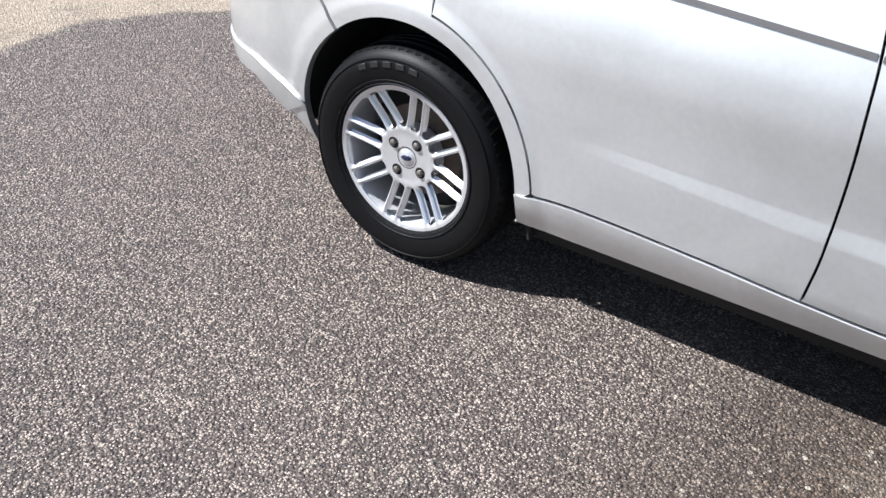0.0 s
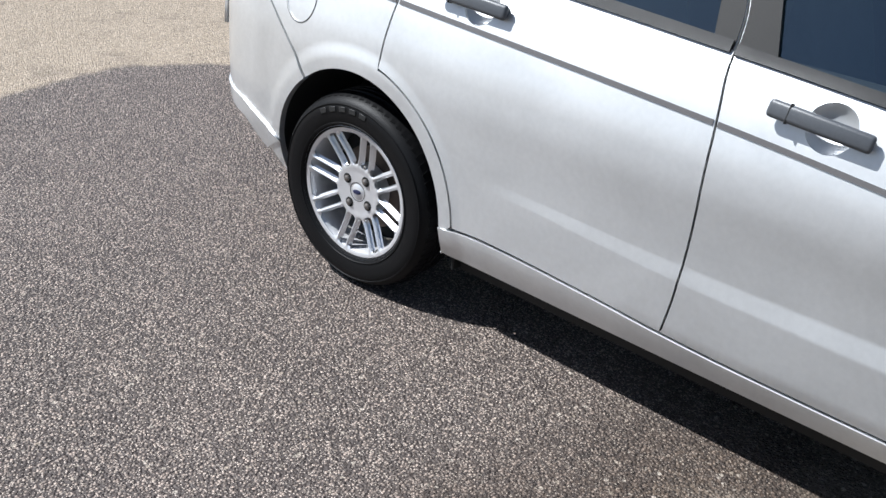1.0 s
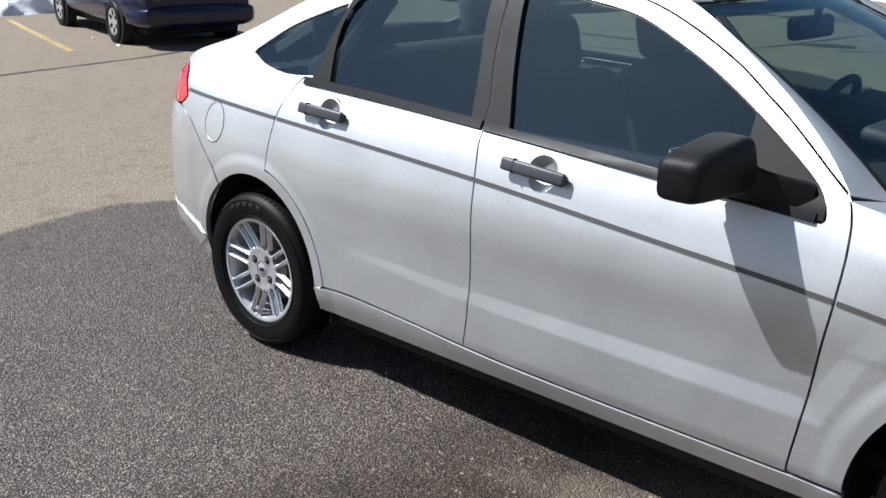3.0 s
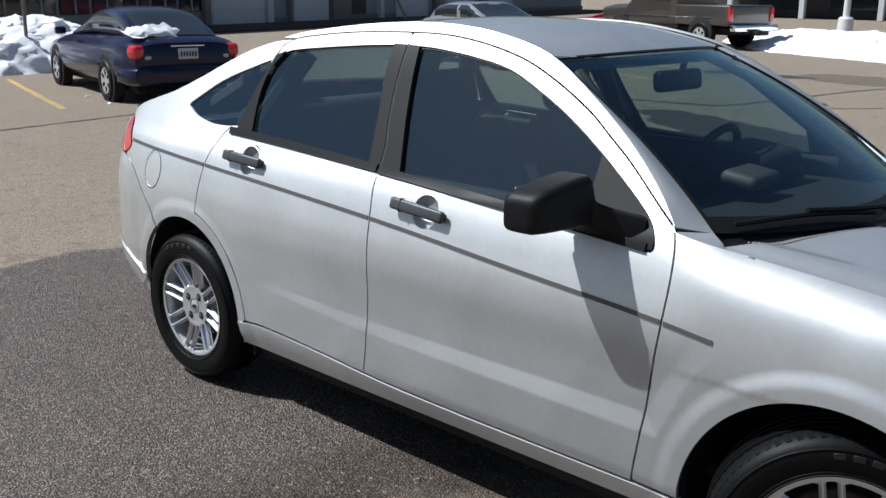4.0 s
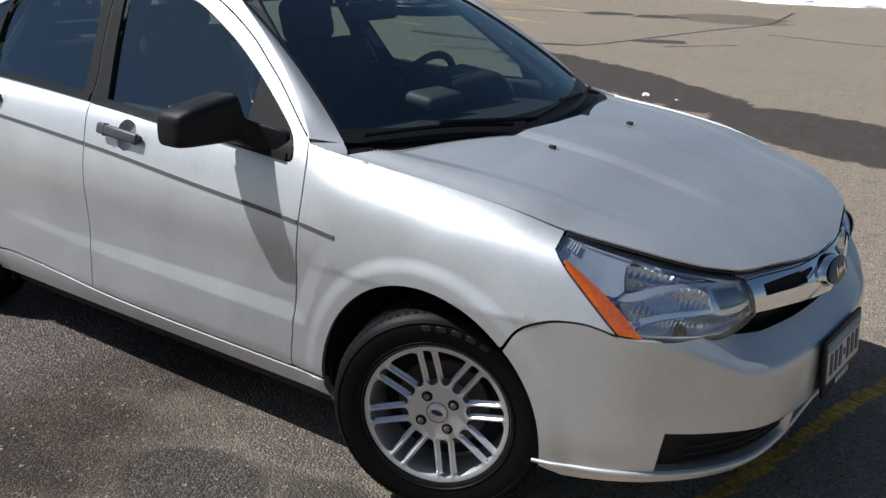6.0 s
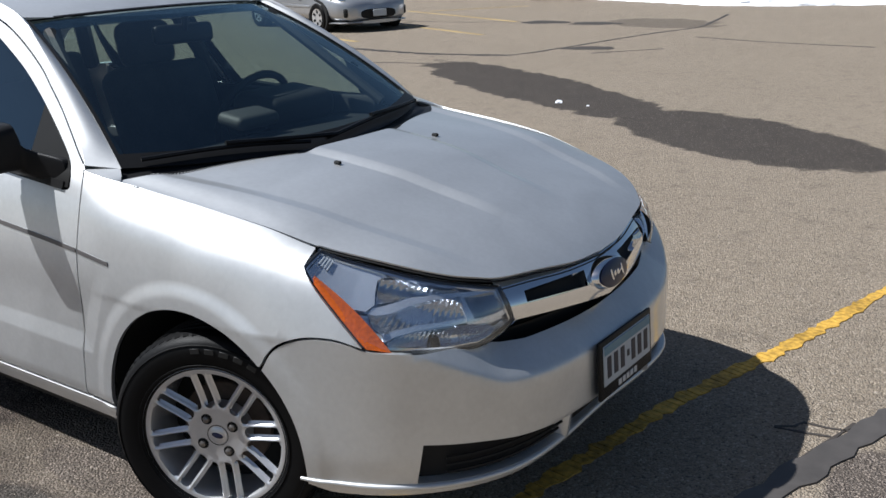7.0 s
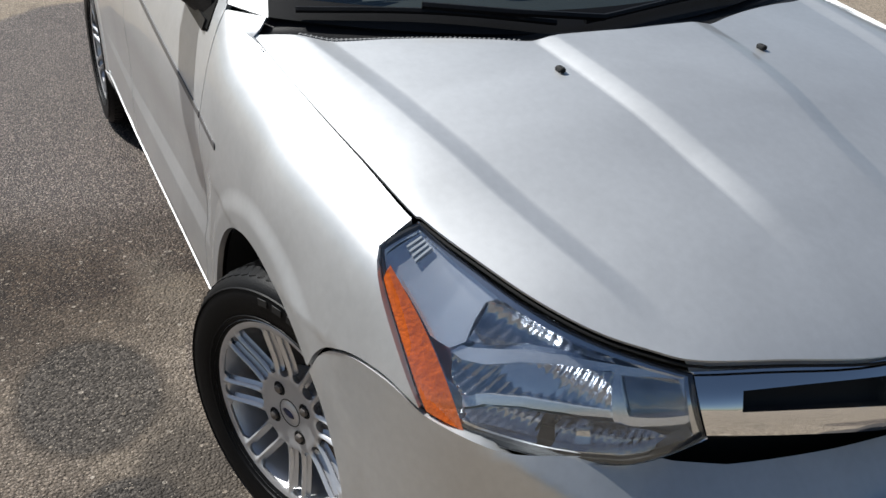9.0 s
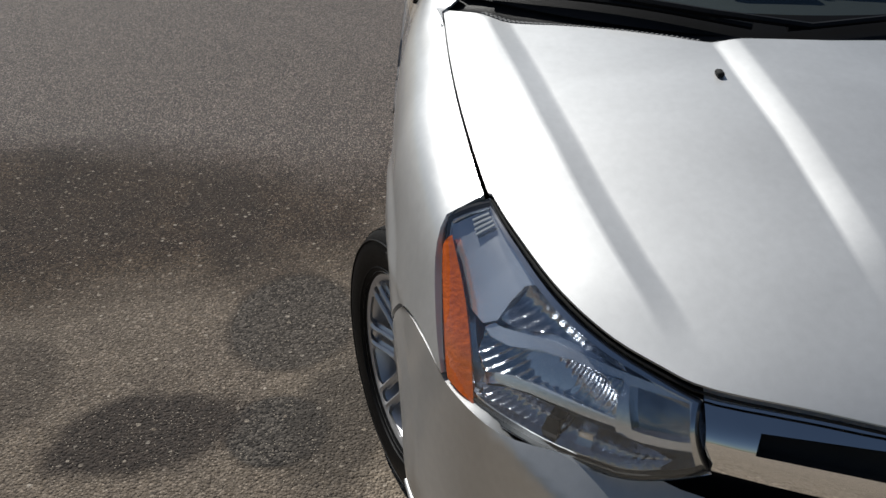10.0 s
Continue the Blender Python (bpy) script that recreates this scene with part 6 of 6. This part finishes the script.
def far_car(name, label, m, paint, body, house, base, r=0.32, glass_mat=None, group=""):
    """A car some way off: body, glasshouse, roof, pillars, wheels. x forward from the rear axle."""
    ob = thing(name, label, "car", m, group)
    part("body", loft(body, 36, 4.2), paint, ob)
    cabin(ob, house, paint, glass_mat or FAR_GLASS)
    wmax = max(b[1] for b in body)
    for x in (0.0, base):
        for s in (-1, 1):
            a = lathe([(0.0, -0.012), (r + 0.055, -0.012), (r + 0.07, 0.0), (r + 0.07, 0.15)], 36)
            bmesh.ops.transform(a, matrix=pose(x, s * (wmax - 0.02), r + 0.02, 0, 0, 0 if s < 0 else 180), verts=a.verts)
            part("wheel_arch", a, DARK, ob)
            far_wheel(ob, x, s * (wmax - 0.09), r, s)
    part("underside", block((base + 1.4, wmax * 1.5, 0.12), 0.03, 1, m=pose(base / 2, 0, 0.22)), DARK, ob)
    x3 = house[-1][0]
    for s in (-1, 1):
        part("door_mirror", block((0.12, 0.18, 0.12), 0.035, 3, m=pose(x3 - 0.35, s * (wmax + 0.08), 1.0)), paint, ob)
        part("side_strip", block((base * 0.8, 0.02, 0.05), 0.008, 2, m=pose(base / 2, s * (wmax + 0.001), 0.55)), paint, ob)
    return ob


FAR_GLASS = material("far_car_glass", (0.02, 0.026, 0.03), 0.06, 0, 0.5, 0.1, 5)
NAVY = material("navy_paint", (0.005, 0.005, 0.030), 0.2, 0.0, 0.3, 0.1, 40, spec=0.3)
GREYP = material("grey_brown_paint", (0.075, 0.066, 0.058), 0.32, 0.4, 1.0, 0.1, 40)
SILVERF = material("far_silver_paint", (0.44, 0.45, 0.47), 0.35, 0.6, 1.0, 0.05, 40)
WHITEP = material("white_paint", (0.72, 0.72, 0.72), 0.35, 0, 1.0, 0.04, 40)
REDP = material("red_paint", (0.30, 0.015, 0.02), 0.35, 0, 1.0, 0.1, 40)

navy = far_car("saloon_car", "dark navy blue saloon with snow on its boot", pose(-9.05, 4.70, 0, 0, 0, 167.2) @ Matrix.Diagonal((0.97, 0.89, 0.89, 1)), NAVY,
               [(-1.06, 0.55, 0.42, 0.78), (-1.02, 0.78, 0.30, 0.93), (-0.85, 0.87, 0.24, 1.0), (-0.4, 0.905, 0.22, 1.03), (0.4, 0.915, 0.2, 1.0), (1.4, 0.92, 0.2, 0.98), (2.4, 0.92, 0.2, 0.95), (3.1, 0.89, 0.2, 0.86), (3.6, 0.80, 0.22, 0.74), (3.85, 0.62, 0.3, 0.62)],
               [(-0.72, 0.62, 0.9, 1.03), (-0.35, 0.66, 0.9, 1.19), (0.15, 0.64, 0.9, 1.385), (0.8, 0.63, 0.9, 1.42), (1.3, 0.63, 0.9, 1.39), (1.8, 0.67, 0.9, 1.19), (2.35, 0.70, 0.9, 0.98)], 2.756)
for s in (-1, 1):
    part("tail_lamp", block((0.22, 0.30, 0.21), 0.07, 3, m=pose(-0.93, s * 0.70, 0.80, 0, 0, s * 22)), RED, navy, "red tail lamp")
    part("reversing_lamp", block((0.08, 0.10, 0.06), 0.02, 2, m=pose(-1.02, s * 0.60, 0.72)), WHITE, navy)
part("number_plate", block((0.015, 0.31, 0.16), 0.006, 1, m=pose(-1.075, 0, 0.77)), WHITE, navy)
for k in range(6):
    part("plate_mark", block((0.006, 0.028, 0.07), 0.002, 1, m=pose(-1.083, -0.11 + 0.044 * k, 0.765)), INK, navy)
part("chrome_strip", block((0.02, 0.52, 0.022), 0.006, 2, m=pose(-1.06, 0, 0.885)), CHROME, navy)
part("rear_bumper", loft([(-1.12, 0.62, 0.36, 0.58), (-1.08, 0.82, 0.30, 0.62), (-0.95, 0.91, 0.27, 0.62), (-0.55, 0.925, 0.25, 0.60)], 28, 4), NAVY, navy)
bm = bmesh.new()
bmesh.ops.create_grid(bm, x_segments=14, y_segments=20, size=0.5)
for v in bm.verts:
    d = max(0.0, 1 - (v.co.x / 0.5) ** 2 - (v.co.y / 0.5) ** 2)
    nz = noise.noise(Vector((v.co.x * 7, v.co.y * 7, 3)))
    v.co = Vector((v.co.x * 0.36 + 0.09 * nz, v.co.y * 0.95, d ** 0.5 * (0.10 + 0.08 * nz) - 0.02))
bmesh.ops.transform(bm, matrix=pose(-0.62, 0.32, 1.07, 0, -14, 12), verts=bm.verts)
boot_snow = part("snow_patch", bm, SNOW)
boot_snow.matrix_basis = navy.matrix_basis.copy()
tagged(boot_snow, "clump of white snow lying on the navy boot lid", "snow")

hatch = far_car("hatchback_car", "silver grey hatchback with a black front grille, parked", pose(-11.0, 13.54, 0, 0, 0, -18.5) @ Matrix.Diagonal((1.0, 1.0, 0.88, 1)), SILVERF,
                [(-0.75, 0.60, 0.4, 0.9), (-0.7, 0.80, 0.3, 1.05), (0, 0.865, 0.2, 1.02), (1.2, 0.875, 0.2, 0.98), (2.2, 0.875, 0.2, 0.94), (2.8, 0.87, 0.2, 0.88), (3.2, 0.80, 0.2, 0.79), (3.42, 0.66, 0.22, 0.68), (3.5, 0.48, 0.28, 0.58)],
                [(-0.62, 0.60, 0.9, 1.1), (-0.3, 0.62, 0.9, 1.36), (0.3, 0.62, 0.9, 1.44), (0.9, 0.62, 0.9, 1.44), (1.5, 0.66, 0.9, 1.22), (2.2, 0.70, 0.9, 0.97)], 2.64, 0.315)
part("front_grille", loft([(3.30, 0.52, 0.25, 0.52), (3.44, 0.47, 0.26, 0.50), (3.53, 0.36, 0.28, 0.48)], 24, 3), DARK, hatch)
part("number_plate", block((0.02, 0.30, 0.15), 0.006, 1, m=pose(3.55, 0, 0.40)), WHITE, hatch)
part("front_lip", loft([(2.95, 0.86, 0.17, 0.24), (3.3, 0.76, 0.17, 0.24), (3.55, 0.42, 0.18, 0.25)], 20, 3), SILVERF, hatch)
for s in (-1, 1):
    part("headlamp", block((0.34, 0.20, 0.13), 0.05, 3, m=pose(3.15, s * 0.66, 0.70, 0, 14, -s * 30)), REFLECT, hatch)
    part("fog_lamp", block((0.10, 0.16, 0.20), 0.04, 2, m=pose(3.36, s * 0.63, 0.42, 0, 0, -s * 42)), DARK, hatch)

# pickup truck
pk = thing("pickup_truck", "grey-brown crew cab pickup truck parked beyond the lot", "pickup", pose(-9.14, 21.95, 0, 0, 0, 163.0) @ Matrix.Diagonal((0.86, 0.83, 0.86, 1)))
part("bed", block((2.3, 1.98, 0.62), 0.06, 3, m=pose(0.0, 0, 1.02)), GREYP, pk)
part("cab", loft([(1.12, 0.94, 0.58, 1.9), (1.25, 0.99, 0.55, 1.94), (2.4, 0.99, 0.55, 1.96), (3.3, 0.98, 0.55, 1.5), (3.5, 0.97, 0.55, 1.33)], 36, 6), GREYP, pk)
part("bonnet", loft([(3.3, 0.97, 0.55, 1.32), (4.3, 0.96, 0.55, 1.28), (4.75, 0.93, 0.58, 1.2)], 36, 6), GREYP, pk)
part("window_band", block((1.9, 2.0, 0.36), 0.05, 2, m=pose(2.3, 0, 1.55)), FAR_GLASS, pk)
part("chassis", block((5.4, 1.5, 0.22), 0.03, 1, m=pose(1.75, 0, 0.55)), DARK, pk)
part("rear_bumper", block((0.22, 1.95, 0.20), 0.04, 2, m=pose(-1.30, 0, 0.66)), CHROME, pk)
part("front_bumper", block((0.25, 1.95, 0.25), 0.05, 2, m=pose(4.85, 0, 0.62)), CHROME, pk)
part("tow_hitch", block((0.35, 0.5, 0.14), 0.03, 2, m=pose(-1.5, 0, 0.52)), DARK, pk)
for s in (-1, 1):
    part("side_strip", block((4.2, 0.02, 0.045), 0.008, 1, m=pose(1.6, s * 1.0, 0.93)), CHROME, pk)
    part("running_board", block((2.0, 0.16, 0.06), 0.02, 1, m=pose(2.1, s * 1.0, 0.52)), DARK, pk)
    part("tail_lamp", block((0.08, 0.18, 0.42), 0.03, 2, m=pose(-1.14, s * 0.91, 1.05)), RED, pk)
    for x in (0.0, 3.75):
        a = lathe([(0.0, -0.03), (0.45, -0.03), (0.50, -0.01), (0.50, 0.2)], 36)
        bmesh.ops.transform(a, matrix=pose(x, s * 0.985, 0.5, 0, 0, 0 if s < 0 else 180), verts=a.verts)
        part("wheel_arch", a, DARK, pk)
        far_wheel(pk, x, s * 0.94, 0.40, s)

for nm, lab, m, paint in (("saloon_car", "red car parked beside the pickup truck", pose(-14.9, 27.6, 0, 0, 0, 200) @ Matrix.Diagonal((0.8, 0.8, 0.62, 1)), REDP), ("saloon_car", "dark car parked before the far shop", pose(-8.5, 44.0, 0, 0, 0, 180), NAVY), ("saloon_car", "dark car parked before the far shop", pose(-1.5, 44.5, 0, 0, 0, 185), GREYP)):
    far_car(nm, lab, m, paint,
            [(-0.95, 0.60, 0.4, 0.85), (-0.85, 0.82, 0.28, 0.98), (0, 0.88, 0.2, 0.98), (1.3, 0.885, 0.2, 0.96), (2.3, 0.88, 0.2, 0.93), (3.0, 0.84, 0.2, 0.82), (3.4, 0.68, 0.25, 0.66)],
            [(-0.6, 0.62, 0.9, 1.0), (-0.1, 0.64, 0.9, 1.34), (0.7, 0.63, 0.9, 1.42), (1.3, 0.64, 0.9, 1.35), (2.2, 0.70, 0.9, 0.96)], 2.6, 0.31, group="far parked cars")

# ---- buildings ----
SIDING = material("grey_siding", (0.30, 0.31, 0.33), 0.7, 0, 0, 0.12, 3, 0.3, 30)
TAN = material("tan_wall", (0.22, 0.20, 0.18), 0.8, 0, 0, 0.15, 3, 0.3, 40)
DOORW = material("white_door", (0.58, 0.60, 0.63), 0.5, 0, 0, 0.06, 3)
BARK = material("brown_bed", (0.07, 0.05, 0.042), 0.95, 0, 0, 0.4, 8, 1.0, 40)
SHOP = material("dark_shop_front", (0.045, 0.04, 0.042), 0.6, 0, 0, 0.3, 2, 0.2, 20)

hall = thing("garage_building", "long grey building with white roll-up garage doors", "building", pose(-29.9, 25.3, 0, 0, 0, 12))
part("wall", block((8.0, 50.0, 5.2), 0.05, 1, m=pose(-4.0, 5.0, 2.6)), SIDING, hall)
part("roof", block((8.6, 50.6, 0.3), 0.05, 1, m=pose(-4.0, 5.0, 5.35)), TAN, hall)
part("plinth", block((0.12, 50.0, 0.30), 0.02, 1, m=pose(0.03, 5.0, 0.15)), TAN, hall)
for y0, y1, top in ((-6.6, -3.5, 3.0), (-1.75, 0.75, 2.8), (6.2, 9.2, 3.0), (11.0, 14.0, 3.0), (16.0, 19.0, 3.0)):
    d = part("garage_door", block((0.10, y1 - y0, top), 0.02, 1, m=pose(0.06, (y0 + y1) / 2, top / 2 + 0.02)), DOORW, hall)
    for k in range(5):
        part("door_panel", block((0.05, (y1 - y0) * 0.96, top / 5 - 0.03), 0.012, 1, m=pose(0.105, (y0 + y1) / 2, 0.02 + top * (k + 0.5) / 5)), DOORW, d)
for y, w, mt in ((-6.9, 0.35, TAN), (-3.3, 0.35, DOORW), (-1.95, 0.2, TAN), (1.6, 1.4, TAN), (4.8, 0.35, DOORW), (10.0, 0.4, TAN), (15.0, 0.4, TAN)):
    part("pier", block((0.30, w, 5.0), 0.03, 1, m=pose(0.10, y, 2.5)), mt, hall)
part("doorway", block((0.06, 1.2, 2.2), 0.02, 1, m=pose(0.04, 3.1, 1.1)), SHOP, hall)
for y in np.arange(-18.0, -7.4, 1.3):
    w = part("window", block((0.06, 1.15, 2.2), 0.02, 1, m=pose(0.05, y, 1.7)), FAR_GLASS, hall)
    part("window_bar", block((0.05, 1.15, 0.07), 0.01, 1, m=pose(0.09, y, 1.3)), SIDING, w)
    part("window_bar", block((0.05, 0.07, 2.2), 0.01, 1, m=pose(0.09, y, 1.7)), SIDING, w)
bed = part("planting_bed", block((3.4, 46.0, 0.12), 0.04, 2, m=pose(-29.9, 25.3, 0.03, 0, 0, 12) @ pose(1.75, 6.0, 0)), BARK)
tagged(bed, "strip of brown bark along the building's foot", "bed", kind="structure")

shop = thing("shop_building", "low dark shop front with columns beyond the snow", "building", pose(-8.0, 51.0, 0, 0, 0, 2))
part("wall", block((44.0, 8.0, 4.4), 0.05, 1, m=pose(6.0, 4.0, 2.2)), SHOP, shop)
part("canopy", block((44.0, 2.6, 0.4), 0.05, 1, m=pose(6.0, -1.2, 3.2)), TAN, shop)
for x in range(-14, 28, 4):
    part("column", block((0.3, 0.3, 3.0), 0.03, 1, m=pose(x, -2.2, 1.5)), DOORW, shop)
    part("window", block((2.6, 0.08, 1.9), 0.02, 1, m=pose(x + 2, -0.05, 1.4)), FAR_GLASS, shop)

# posts by the snow
lp = thing("lamp_post", "white lamp post on a concrete foot behind the snow bank", "lamp post", pose(-9.71, 32.45, 0))
part("pole", tube([(0, 0, 0.5), (0, 0, 6.5)], lambda t: 0.12 - 0.03 * t, 12), WHITEP, lp)
part("foot", lathe([(0.0, 0.62), (0.20, 0.62), (0.26, 0.55), (0.28, 0.0)], 20), WHITEP, lp).matrix_basis = Matrix.Rotation(radians(90), 4, "X")
part("lamp_head", block((0.7, 0.3, 0.16), 0.05, 2, m=pose(0.3, 0, 6.5)), STEEL, lp)
wp = thing("timber_post", "brown timber post standing in the snow", "post", pose(-6.3, 28.4, 0))
part("post", block((0.14, 0.14, 1.9), 0.02, 2, m=pose(0, 0, 0.9)), material("brown_timber", (0.16, 0.10, 0.06), 0.8, 0, 0, 0.3, 10, 0.5, 40), wp)
sg = thing("small_sign", "small white sign on a stake in the snow", "sign", pose(-6.9, 32.5, 0, 0, 0, 20))
part("board", block((0.50, 0.03, 0.42), 0.01, 1, m=pose(0, 0, 0.85)), WHITEP, sg)
part("stake", block((0.05, 0.05, 0.9), 0.01, 1, m=pose(0, 0.03, 0.4)), STEEL, sg)
part("print", block((0.26, 0.006, 0.16), 0.002, 1, m=pose(0, -0.018, 0.85)), INK, sg)
gp = thing("steel_post", "thin grey steel post in the snow bank", "post", pose(-14.6, 5.3, 0, 0, 3, 0))
part("post", tube([(0, 0, 0), (0, 0, 2.6)], 0.035, 8), STEEL, gp)
